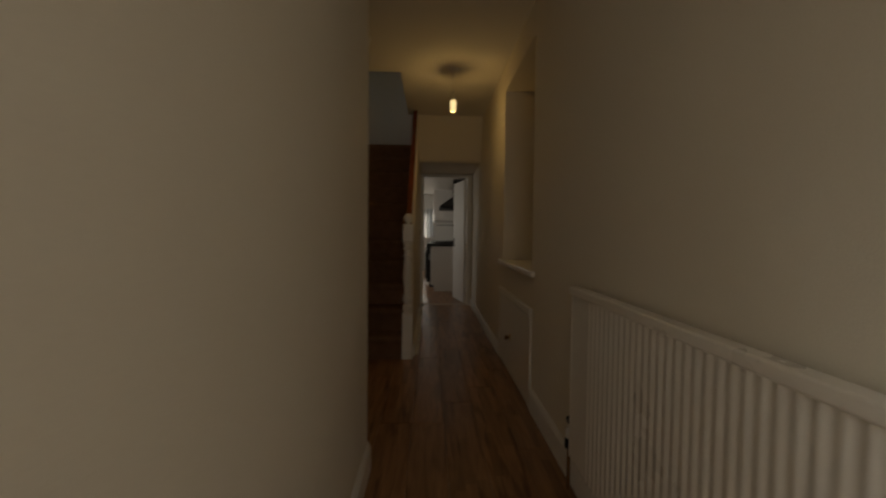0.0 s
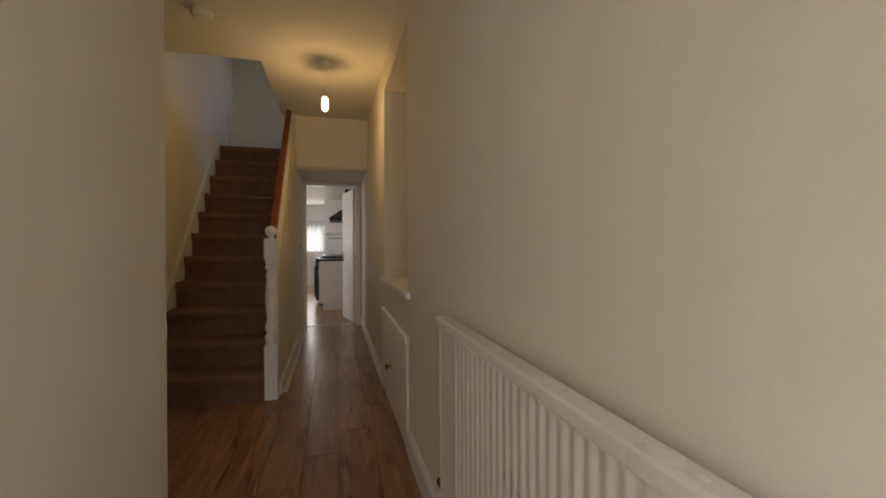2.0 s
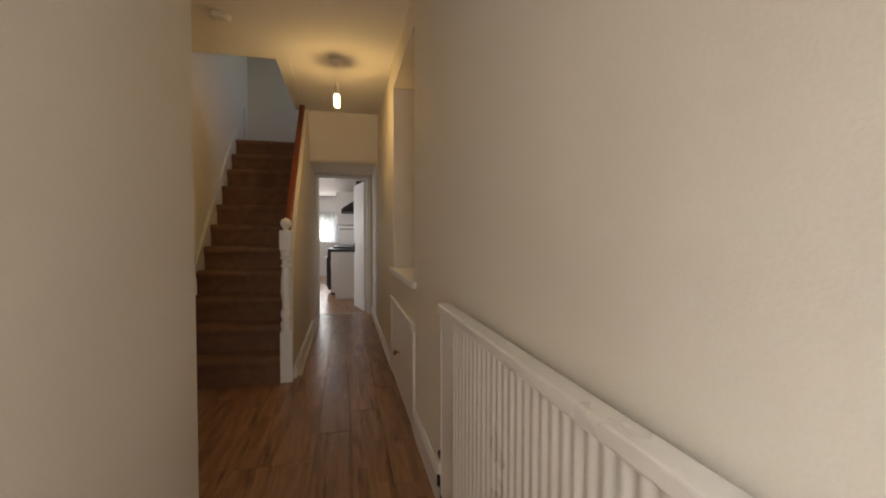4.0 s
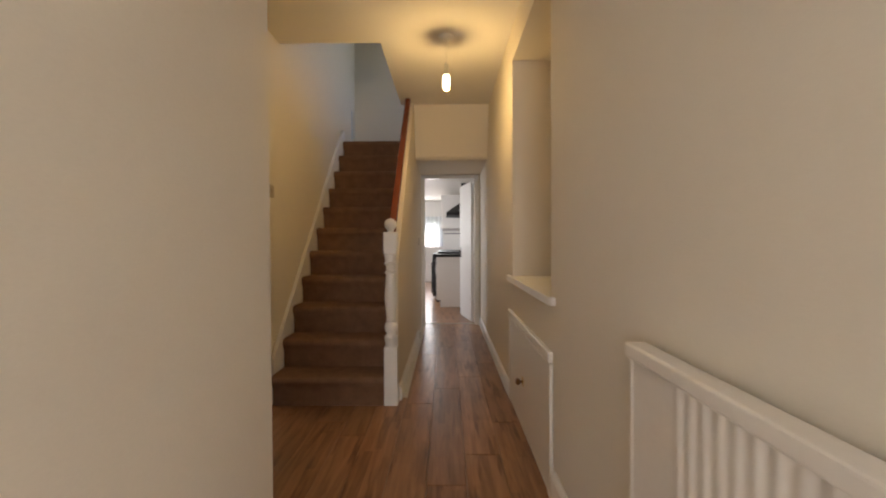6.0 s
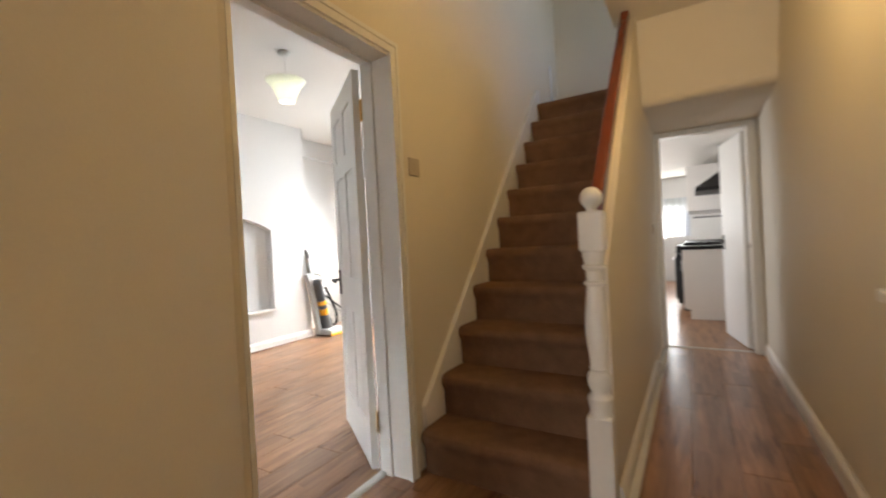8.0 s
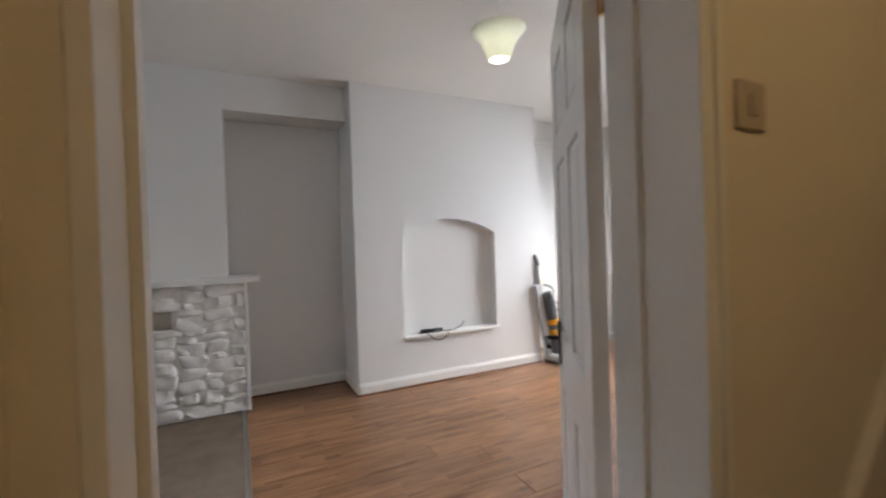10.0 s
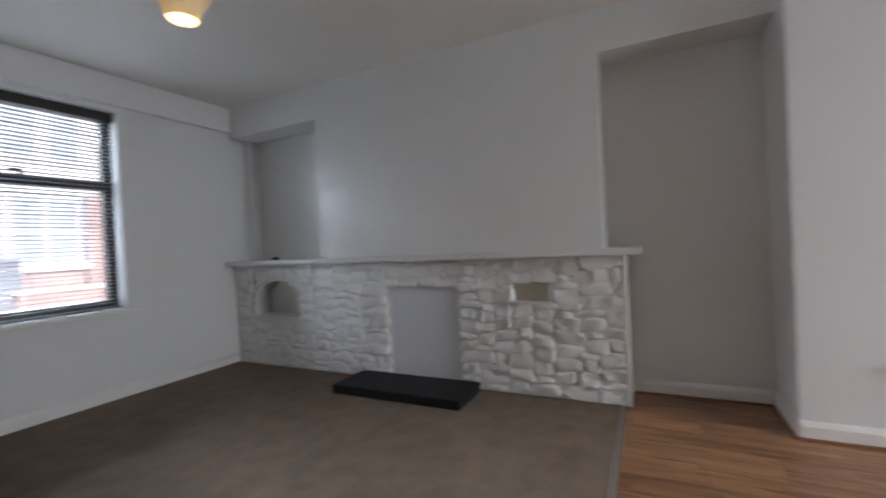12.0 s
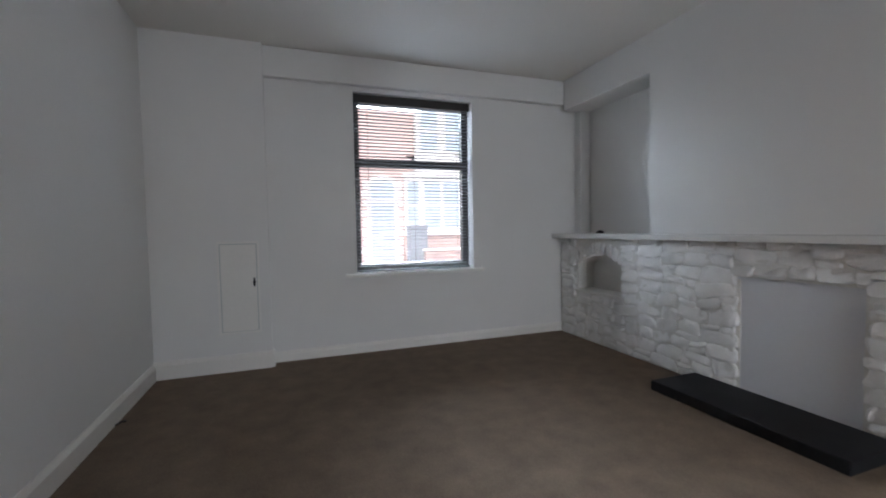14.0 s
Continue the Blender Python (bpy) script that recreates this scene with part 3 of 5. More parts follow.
# front door, behind the start of the walk
d3 = thing("door_3", "white front door with a glazed upper light", "door", (0, 0, 0), kind="structure")
part("door_lining", boxes((-0.38, -1.10, 0, -0.35, FY, 2.15), (0.41, -1.10, 0, 0.44, FY, 2.15), (-0.35, -1.10, 2.12, 0.41, FY, 2.15)), GLOSS, d3)
part("door_leaf", boxes((-0.348, -1.06, 0.01, 0.408, -1.015, 0.30), (-0.348, -1.06, 2.10, 0.408, -1.015, 2.12), (-0.348, -1.06, 0.30, -0.29, -1.015, 2.10), (0.35, -1.06, 0.30, 0.408, -1.015, 2.10)), DOORW, d3, bevel=0.003)
gp = part("pane", boxes((-0.29, -1.04, 0.30, 0.35, -1.034, 2.10)), GLASS, d3)
gp.visible_shadow = False


# ---- stairs ----
RISE, GO, Y1 = 0.2105, 0.206, 3.585
stairs = thing("stairs", "straight steep staircase covered in brown carpet", "stairs", kind="structure")
for k in range(11):
    y, z = Y1 + GO * k, RISE * (k + 1)
    prof = [(y + 0.022, z - RISE), (y + 0.020, z - 0.085), (y + 0.008, z - 0.068), (y - 0.003, z - 0.048), (y - 0.006, z - 0.030), (y - 0.001, z - 0.014), (y + 0.014, z - 0.004), (y + 0.036, z)]
    prof += [(y + GO + 0.03, z), (y + GO + 0.03, z - RISE)]
    part("step", extrude_yz(prof, -1.163, -0.362 if k else -0.396), STAIRC, stairs, smooth=True)
part("stringer", extrude_yz([(3.635, 0), (3.635, 0.315), (5.66, 2.44), (5.74, 2.45), (5.74, 2.20), (3.9, 0)], -1.1895, -1.162), GLOSS, stairs, "white gloss wall string", bevel=0.004)


def newel_post():
    post = thing("newel_post", "white turned wooden newel post with a ball finial", "newel post", (-0.347, 3.645, 0))
    sq = 0.047
    part("base", boxes((-sq, -sq, 0, sq, sq, 0.40)), GLOSS, post, bevel=0.005)
    part("turned_shaft", lathe([(0.046, 0.395), (0.040, 0.42), (0.046, 0.445), (0.047, 0.47), (0.034, 0.485), (0.033, 0.495), (0.043, 0.515), (0.046, 0.54), (0.040, 0.565), (0.031, 0.575), (0.036, 0.585), (0.031, 0.595),
                               (0.038, 0.66), (0.045, 0.72), (0.043, 0.78), (0.036, 0.86), (0.032, 0.905), (0.043, 0.912), (0.043, 0.920), (0.032, 0.927), (0.033, 0.965), (0.045, 0.975), (0.046, 0.984), (0.036, 0.99), (0.040, 1.01), (0.044, 1.03), (0.040, 1.045)], 28), GLOSS, post, smooth=True)
    bm = bmesh.new()
    box(bm, -sq, -sq, 1.04, sq, sq, 1.195)
    part("block", bm, GLOSS, post, bevel=0.012, seg=3)
    ball = [(0.022, 1.19), (0.020, 1.205), (0.026, 1.212)]
    for k in range(1, 14):
        a = math.pi * (0.14 + 0.86 * k / 13)
        ball.append((max(0.0006, 0.042 * math.sin(a)), 1.248 - 0.042 * math.cos(a)))
    part("ball_finial", lathe(ball, 28), GLOSS, post, smooth=True)


newel_post()
rail = extrude_yz([(3.69, 1.16), (5.09, 2.59), (5.02, 2.59), (3.69, 1.225)], -0.372, -0.318)
tagged(part("handrail", rail, MAHOG, bevel=0.012, seg=3), "dark red varnished wooden handrail", "handrail")
tagged(part("rail_capping", extrude_yz([(3.69, 1.00), (5.09, 2.50), (5.09, 2.585), (3.69, 1.155)], -0.350, -0.338), MAHOG), "dark varnished board under the handrail", "board")
pole = thing("grab_rail", "thin grey metal pole on the landing", "pole", (-1.165, 6.13, 2.315))
part("shaft", lathe([(0.008, 0), (0.008, 0.50)], 10), STEEL, pole, smooth=True)

# ---- hall things ----
def pendant_bulb():
    t = thing("pendant_bulb", "bare lit bulb hanging from a white flex", "pendant light", (0.045, 3.77, HC))
    part("ceiling_rose", lathe([(0.052, 0), (0.050, -0.012), (0.034, -0.024), (0.012, -0.030)], 24), PLASTIC, t, smooth=True)
    part("flex", tube([(0, 0, -0.028), (0.001, 0, -0.12), (0, 0, -0.20)], 0.0035, 6), PLASTIC, t)
    part("bulb_holder", lathe([(0.008, -0.195), (0.017, -0.205), (0.018, -0.245), (0.020, -0.25), (0.020, -0.275)], 18), STEEL, t, smooth=True)
    part("bulb", lathe([(0.018, -0.275), (0.025, -0.285), (0.027, -0.30), (0.027, -0.36), (0.022, -0.378), (0.010, -0.386), (0.001, -0.388)], 20), BULB, t, "glowing warm bulb", smooth=True)


pendant_bulb()
sm = thing("smoke_alarm", "round white smoke alarm on the ceiling", "smoke alarm", (-0.68, 3.21, HC))
part("base", lathe([(0.062, 0), (0.062, -0.012)], 28), PLASTIC, sm, smooth=True)
part("cover", lathe([(0.058, -0.012), (0.058, -0.026), (0.045, -0.038), (0.001, -0.041)], 28), PLASTIC, sm, smooth=True)


def rocker_switch(name, label, m):
    sw = thing(name, label, "light switch")
    sw.matrix_basis = m
    part("plate", boxes((-0.043, -0.043, 0, 0.043, 0.043, 0.009)), SWITCHP, sw, bevel=0.003)
    part("rocker", boxes((-0.012, -0.020, 0.009, 0.012, 0.020, 0.014)), SWITCHP, sw, bevel=0.002)


rocker_switch("light_switch", "white plastic light switch beside the door", pose(-1.19, 3.67, 1.487, 90, 0, 90))
rocker_switch("light_switch", "white plastic light switch on the under-stair wall", pose(-0.30, 5.84, 1.13, 90, 0, 90))

# window recess shelf
sh = [(0.50, 2.51), (0.482, 2.52), (0.472, 2.545), (0.472, 3.765), (0.482, 3.79), (0.50, 3.80), (0.50, 3.648), (0.788, 3.648), (0.788, 2.592), (0.50, 2.592)]
tagged(part("window_board", prism(sh, 0.848, 0.886), GLOSS, bevel=0.006), "thick white gloss shelf in the wall recess", "shelf", kind="structure")
tagged(part("recess_dark_strip", boxes((0.780, 2.595, 0.8865, 0.7885, 3.645, 0.891)), BLACKP), "thin dark strip at the back of the shelf", "trim", kind="structure")
key = thing("metal_catch", "small tarnished metal catch lying on the shelf", "catch", (0.60, 2.66, 0.886))
part("plate", boxes((-0.02, -0.035, 0, 0.02, 0.035, 0.004)), COPPER, key, bevel=0.001)
part("pin", tube([(0, -0.03, 0.009), (0, 0.045, 0.009)], 0.005, 8), COPPER, key)


def hatch():
    h = thing("cupboard_hatch", "white low cupboard door with moulded frame and bronze knob", "cupboard door", (0.5, 2.55, 0))
    part("door", boxes((-0.014, 0.06, 0.01, -0.001, 1.135, 0.585)), HATCHP, h, bevel=0.003)
    for nm, b in (("top_moulding", (-0.024, 0.0, 0.595, 0, 1.195, 0.645)), ("side_moulding", (-0.018, 0.0, 0.0, 0, 0.05, 0.593)), ("side_moulding", (-0.018, 1.145, 0.0, 0, 1.195, 0.593))):
        part(nm, boxes(b), HATCHP, h, bevel=0.01, seg=3)
    k = part("knob_plate", boxes((-0.018, 0.625, 0.275, -0.012, 0.675, 0.325)), BRASS, h, "brass plate", bevel=0.002)
    part("knob", turned(lathe([(0.008, 0), (0.008, 0.012), (0.019, 0.02), (0.021, 0.03), (0.012, 0.038), (0.001, 0.04)], 16), Matrix.Translation((-0.018, 0.65, 0.30)) @ Matrix.Rotation(radians(-90), 4, "Y")), COPPER, k, "worn bronze knob", smooth=True)


hatch()


def radiator():
    y0, y1, z0, z1, xf = 0.05, 1.675, 0.17, 0.883, 0.450
    r = thing("radiator", "white ribbed panel radiator with a plain top casing", "radiator", (0.45, 0.9, 0))
    prof = [(xf, y0), (xf, y0 + 0.05)]
    pitch, n_rib, first = 0.0375, 37, y0 + 0.07
    for k in range(n_rib * 8 + 1):
        prof.append((xf - 0.0014 * (1 - math.cos(2 * math.pi * k / 8)), first + pitch * k / 8))
    prof += [(xf, y1), (xf + 0.014, y1), (xf + 0.014, y0)]
    body = prism(prof, z0, z1 - 0.012)
    body.transform(Matrix.Translation((-0.45, -0.9, 0)))
    part("panel", body, RADP, r, smooth=True)
    part("side_panel", turned(boxes((0.4485, y1 - 0.004, z0, 0.484, y1 + 0.006, z1 - 0.02)), Matrix.Translation((-0.45, -0.9, 0))), RADP, r, bevel=0.003)
    part("side_panel", turned(boxes((0.4485, y0 - 0.006, z0, 0.484, y0 + 0.004, z1 - 0.02)), Matrix.Translation((-0.45, -0.9, 0))), RADP, r, bevel=0.003)
    part("top_casing", turned(boxes((0.438, y0 - 0.012, z1 - 0.018, 0.486, y1 + 0.012, z1 + 0.014)), Matrix.Translation((-0.45, -0.9, 0))), RADP, r, bevel=0.007, seg=3)
    for by in (0.35, 1.4):
        part("bracket", turned(boxes((0.465, by, 0.3, 0.5, by + 0.03, 0.8)), Matrix.Translation((-0.45, -0.9, 0))), RADP, r)
    off = Matrix.Translation((-0.45, -0.9, 0))
    v = part("valve", turned(lathe([(0.012, 0.225), (0.015, 0.232), (0.015, 0.262), (0.010, 0.275)], 14, 0.462, 1.716), off), PLASTIC, r, "cream valve cap", smooth=True)
    part("union", turned(merge(lathe([(0.012, 0.18), (0.019, 0.186), (0.019, 0.222), (0.012, 0.228)], 12, 0.462, 1.716), tube([(0.462, 1.675, 0.205), (0.462, 1.716, 0.205)], 0.010, 10)), off), BLACKM, v, "dark metal union nut", smooth=True)
    part("pipe", turned(tube([(0.462, 1.716, 0.0), (0.462, 1.716, 0.19)], 0.0075, 10), off), COPPER, r, "copper pipe", smooth=True)
    part("blanking_plug", turned(tube([(0.458, 1.682, 0.315), (0.458, 1.708, 0.315)], 0.015, 12), off), BLACKM, r, "dark metal blanking plug", smooth=True)


radiator()
sk = boxes((-0.34, 5.60, 0, -0.30, 5.66, 0.09), (-0.30, 5.60, 0, -0.262, 5.655, 0.085))
tagged(part("door_stop", sk, GLOSS, bevel=0.006), "white block at the end of the skirting", "trim", kind="structure")

# ---- living room: front window ----
def window_unit(name, label, x0, x1, z0, z1, y, material, transom=None):
    t = thing(name, label, "window", (0, 0, 0), kind="structure")
    f = 0.075 if transom else 0.062
    fr = part("window_frame", boxes((x0, y - 0.035, z0, x0 + f, y + 0.035, z1), (x1 - f, y - 0.035, z0, x1, y + 0.035, z1), (x0 + f, y - 0.035, z0, x1 - f, y + 0.035, z0 + f), (x0 + f, y - 0.035, z1 - f, x1 - f, y + 0.035, z1)), material, t, bevel=0.004)
    zs = [z0 + f, z1 - f]
    if transom:
        part("transom", boxes((x0 + f, y - 0.035, transom - 0.04, x1 - f, y + 0.035, transom + 0.04)), material, t, bevel=0.004)
        part("catch", boxes(((x0 + x1) / 2 - 0.012, y + 0.035, transom + 0.035, (x0 + x1) / 2 + 0.012, y + 0.05, transom + 0.075), ((x0 + x1) / 2 - 0.01, y + 0.045, transom + 0.06, (x0 + x1) / 2 + 0.07, y + 0.055, transom + 0.075)), BLACKM, t, "dark metal catch", bevel=0.002)
        zs = [z0 + f, transom - 0.04, transom + 0.04, z1 - f]
    for a, b in zip(zs[::2], zs[1::2]):
        pane = part("pane", boxes((x0 + f, y - 0.005, a, x1 - f, y + 0.001, b)), GLASS, t)
        pane.visible_shadow = False
    return t


WX0, WX1, WZ0, WZ1 = -3.40, -2.22, 0.735, 2.385
window_unit("window_1", "dark brown framed front window with a top light", WX0, WX1, WZ0, WZ1, FY - 0.16, FRAMEB, 1.765)
structure("window_1_sill", boxes((WX0 - 0.09, FY - 0.12, 0.705, WX1 + 0.09, FY + 0.05, 0.737)), GLOSS, "white window sill board", "sill", bevel=0.006)
structure("window_1_reveal", boxes((WX0 - 0.001, FY - 0.125, 0.737, WX0 + 0.012, FY + 0.004, WZ1), (WX1 - 0.012, FY - 0.125, 0.737, WX1 + 0.001, FY + 0.004, WZ1), (WX0 + 0.012, FY - 0.125, WZ1 - 0.012, WX1 - 0.012, FY + 0.004, WZ1 + 0.001)), WHITE, "white plastered window reveal", "reveal")

blind = thing("venetian_blind", "dark venetian blind lowered with open slats", "blind", (0, 0, 0))
by = FY - 0.075
part("head_rail", boxes((WX0 + 0.016, by - 0.02, WZ1 - 0.088, WX1 - 0.016, by + 0.02, WZ1 - 0.014)), FRAMEB, blind, bevel=0.003)
slat_bm = bmesh.new()
sv = []
for k in range(5):
    u = -1 + k / 2
    sv.append([slat_bm.verts.new((x, 0.0175 * u, 0.0028 * (1 - u * u))) for x in (WX0 + 0.018, WX1 - 0.018)])
for a, b in zip(sv, sv[1:]):
    slat_bm.faces.new((a[0], a[1], b[1], b[0]))
for a, b in zip(sv, sv[1:]):
    lo = [slat_bm.verts.new(q.co - Vector((0, 0, 0.0007))) for q in (a[0], a[1], b[1], b[0])]
    slat_bm.faces.new(lo[::-1])
slat_me = mesh_of("slat", slat_bm, SLATM)
z = WZ1 - 0.105
k = 0
while z > 0.775:
    sl = new("slat", slat_me)
    sl.parent = blind
    sl.matrix_basis = pose(0, by, z, 9 + 2.0 * math.sin(k * 2.1), 0, 0)
    z -= 0.031
    k += 1
part("bottom_rail", boxes((WX0 + 0.02, by - 0.012, 0.745, WX1 - 0.02, by + 0.012, 0.760)), SLATM, blind, bevel=0.003)
for cx in (WX0 + 0.15, (WX0 + WX1) / 2, WX1 - 0.15):
    part("ladder_cord", merge(tube([(cx, by - 0.0125, 0.76), (cx, by - 0.0125, WZ1 - 0.05)], 0.0011, 5), tube([(cx, by + 0.0125, 0.76), (cx, by + 0.0125, WZ1 - 0.05)], 0.0011, 5)), CORDM, blind)
part("pull_cord", tube([(WX1 - 0.06, by + 0.025, WZ1 - 0.05), (WX1 - 0.062, by + 0.027, 1.7), (WX1 - 0.065, by + 0.026, 1.35)], 0.0022, 6), CORDM, blind)
part("tilt_wand", tube([(WX0 + 0.05, by + 0.025, WZ1 - 0.05), (WX0 + 0.052, by + 0.03, 1.6), (WX0 + 0.055, by + 0.03, 0.95)], 0.003, 6), CORDM, blind)

# rear window
window_unit("window_2", "white framed rear window", -4.5, -2.5, 0.85, 2.2, 7.14, GLOSS, 1.85)
structure("window_2_sill", boxes((-4.54, 6.96, 0.82, -2.44, 7.1, 0.85)), GLOSS, "white rear window sill", "sill", bevel=0.005)

# meter cupboard on the column
mc = thing("meter_cupboard", "white flush meter cupboard door with a small catch", "cupboard", (-1.27, -0.80, 0.33))
part("door", boxes((-0.130, 0.0, 0.0, 0.130, 0.010, 0.703)), GLOSS, mc, bevel=0.003)
# added grey backing: draws the shaded gap as a colour
part("gap_shade", boxes((-0.138, 0, -0.005, 0.138, 0.003, 0.710)), PALEP, mc, "grey sheet that paints the shade in the gap round the door")
part("frame", boxes((-0.152, 0, -0.018, -0.139, 0.018, 0.728), (0.139, 0, -0.018, 0.152, 0.018, 0.728), (-0.139, 0, 0.711, 0.139, 0.018, 0.728), (-0.137, 0, -0.018, 0.139, 0.018, -0.006)), GLOSS, mc, bevel=0.002)
part("catch", boxes((-0.122, 0.014, 0.36, -0.108, 0.024, 0.43), (-0.126, 0.02, 0.385, -0.104, 0.032, 0.405)), BLACKM, mc, "dark metal catch", bevel=0.002)
cab = curve_pts([(-0.675, 0.02, 0.012), (-0.70, 0.00, 0.02), (-0.715, -0.02, 0.014), (-0.70, -0.035, 0.013)], 6)
tagged(part("cable_stub", tube(cab, 0.006, 7), BLACKP, smooth=True), "short black cable end by the skirting", "cable")

# ---- fireplace ----
SX = -4.41
fp = thing("stone_fireplace", "long low fireplace wall of white painted rough stone", "fireplace", (0, 0, 0), kind="structure")
LN = (-0.62, -0.02, 0.50, 0.765, 0.855)      # arched niche: y0, y1, bottom, spring, apex
PN = (0.985, 1.665, 0.0, 0.785)              # boarded fire opening
SN = (2.10, 2.385, 0.685, 0.84)              # small niche
BX = SX - 0.017
bm = bmesh.new()
for b in ((-0.90, 0.0, LN[0], 1.015), (LN[0], 0.0, LN[1], LN[2]), (LN[1], 0.0, PN[0], 1.015), (PN[0], PN[3], PN[1], 1.015), (PN[1], 0.0, SN[0], 1.015), (SN[0], 0.0, SN[1], SN[2]), (SN[0], SN[3], SN[1], 1.015), (SN[1], 0.0, 2.875, 1.015)):
    box(bm, -4.715, b[0], b[1], BX, b[2], b[3])
n = 10
half, mid = (LN[1] - LN[0]) / 2, (LN[0] + LN[1]) / 2
rise = LN[4] - LN[3]
rad = (half * half + rise * rise) / (2 * rise)


def arc_z(y):
    return LN[4] - rad + math.sqrt(max(0, rad * rad - (y - mid) ** 2))


for k in range(n):
    a, b = LN[0] + (LN[1] - LN[0]) * k / n, LN[0] + (LN[1] - LN[0]) * (k + 1) / n
    box(bm, -4.715, a, min(arc_z(a), arc_z(b)), BX, b, 1.015)
part("backing", bm, MORTAR, fp)
part("niche_back", boxes((-4.712, LN[0], LN[2], -4.62, LN[1], 1.0)), MORTAR, fp)
part("niche_back", boxes((-4.712, SN[0], SN[2], -4.475, SN[1], SN[3])), TAN, fp, "bare tan back of the small niche")
part("niche_sill", boxes((-4.60, LN[0] - 0.03, LN[2] - 0.022, SX + 0.02, LN[1] + 0.03, LN[2] + 0.003)), GLOSS, fp, bevel=0.006)
part("niche_sill", boxes((-4.55, SN[0] - 0.02, SN[2] - 0.012, SX + 0.018, SN[1] + 0.02, SN[2] + 0.006)), GLOSS, fp, bevel=0.003)
part("fire_board", boxes((-4.70, PN[0] + 0.004, 0.0, SX - 0.045, PN[1] - 0.004, PN[3] - 0.003)), BOARD, fp, "smooth white board closing the fire opening", bevel=0.002)
part("fire_board_trim", boxes((SX - 0.046, PN[0] + 0.004, 0.0, SX - 0.038, PN[0] + 0.03, PN[3] - 0.02)), MORTAR, fp)
part("edge_pier", boxes((-4.71, 2.872, 0.0, SX + 0.004, 2.90, 1.012)), GLOSS, fp, bevel=0.008)


def warp(y, z):
    """Joints wander a little; the wander dies out at the edges and openings."""
    near = min(z, 1.0 - z, y + 0.9, 2.87 - y)
    for a0, a1, b0, b1 in ((PN[0], PN[1], 0, PN[3] + 0.09), (SN[0], SN[1], SN[2], SN[3]), (LN[0], LN[1], LN[2], LN[4] + 0.1)):
        dy, dz = max(a0 - y, y - a1, 0), max(b0 - z, z - b1, 0)
        near = min(near, math.hypot(dy, dz))
    k = max(0.0, min(1.0, near / 0.12))
    return 0.030 * k * noise.noise(Vector((y * 4.2, z * 4.2, 3.1))), 0.036 * k * noise.noise(Vector((y * 4.6, z * 4.6, 9.7)))


def stone_mesh(rng, wy, hz, deep, oy=None, oz=None):
    """A rough block wy by hz under thick paint: uneven outline, swollen face that rolls down to the joint."""
    bm = bmesh.new()
    nu, nv = (9, 6) if wy > 0.13 else (6, 6)
    seed = Vector((rng.uniform(0, 50), rng.uniform(0, 50), rng.uniform(0, 50)))
    tilt = rng.uniform(-0.010, 0.010), rng.uniform(-0.015, 0.002)
    skew = [(rng.uniform(-1, 1), rng.uniform(-1, 1)) for _ in range(4)]
    square = rng.uniform(0.10, 0.26)
    grid = []
    for i in range(nu + 1):
        row = []
        for j in range(nv + 1):
            # rows crowd towards the rim, where the face turns down
            s, t = math.sin((i / nu - 0.5) * math.pi), math.sin((j / nv - 0.5) * math.pi)
            ys, zs = s * (1 - square * 0.55 * t ** 4), t * (1 - square * s ** 4)
            wts = ((1 - s) * (1 - t) / 4, (1 + s) * (1 - t) / 4, (1 + s) * (1 + t) / 4, (1 - s) * (1 + t) / 4)
            y = ys * wy / 2 + sum(w * c[0] for w, c in zip(wts, skew)) * 0.016
            zz = zs * hz / 2 + sum(w * c[1] for w, c in zip(wts, skew)) * 0.013
            if oy is not None:
                dy, dz = warp(oy + y, oz + zz)
                y, zz = y + dy, zz + dz
            q = Vector((y, zz, 0))
            edge = max(abs(s), abs(t))
            y += 0.007 * noise.noise(q * 30 + seed) * edge
            zz += 0.007 * noise.noise(q * 33 - seed) * edge
            lift = math.sqrt(max(0.0, (1 - s ** 8) * (1 - t ** 6)))
            x = 0.004 + deep * lift + lift * (noise.noise(q * 17 + seed) * 0.022 + noise.noise(q * 44 - seed) * 0.013 + s * tilt[0] + t * tilt[1])
            row.append(bm.verts.new((x, y, zz)))
        grid.append(row)
    for i in range(nu):
        for j in range(nv):
            bm.faces.new((grid[i][j], grid[i + 1][j], grid[i + 1][j + 1], grid[i][j + 1]))
    rim = [grid[i][0] for i in range(nu)] + [grid[nu][j] for j in range(nv)] + [grid[i][nv] for i in range(nu, 0, -1)] + [grid[0][j] for j in range(nv, 0, -1)]
    low = [bm.verts.new((-0.018, q.co.y, q.co.z)) for q in rim]
    for q in range(len(rim)):
        bm.faces.new((rim[q], low[q], low[(q + 1) % len(rim)], rim[(q + 1) % len(rim)]))
    bmesh.ops.recalc_face_normals(bm, faces=bm.faces)
    return bm


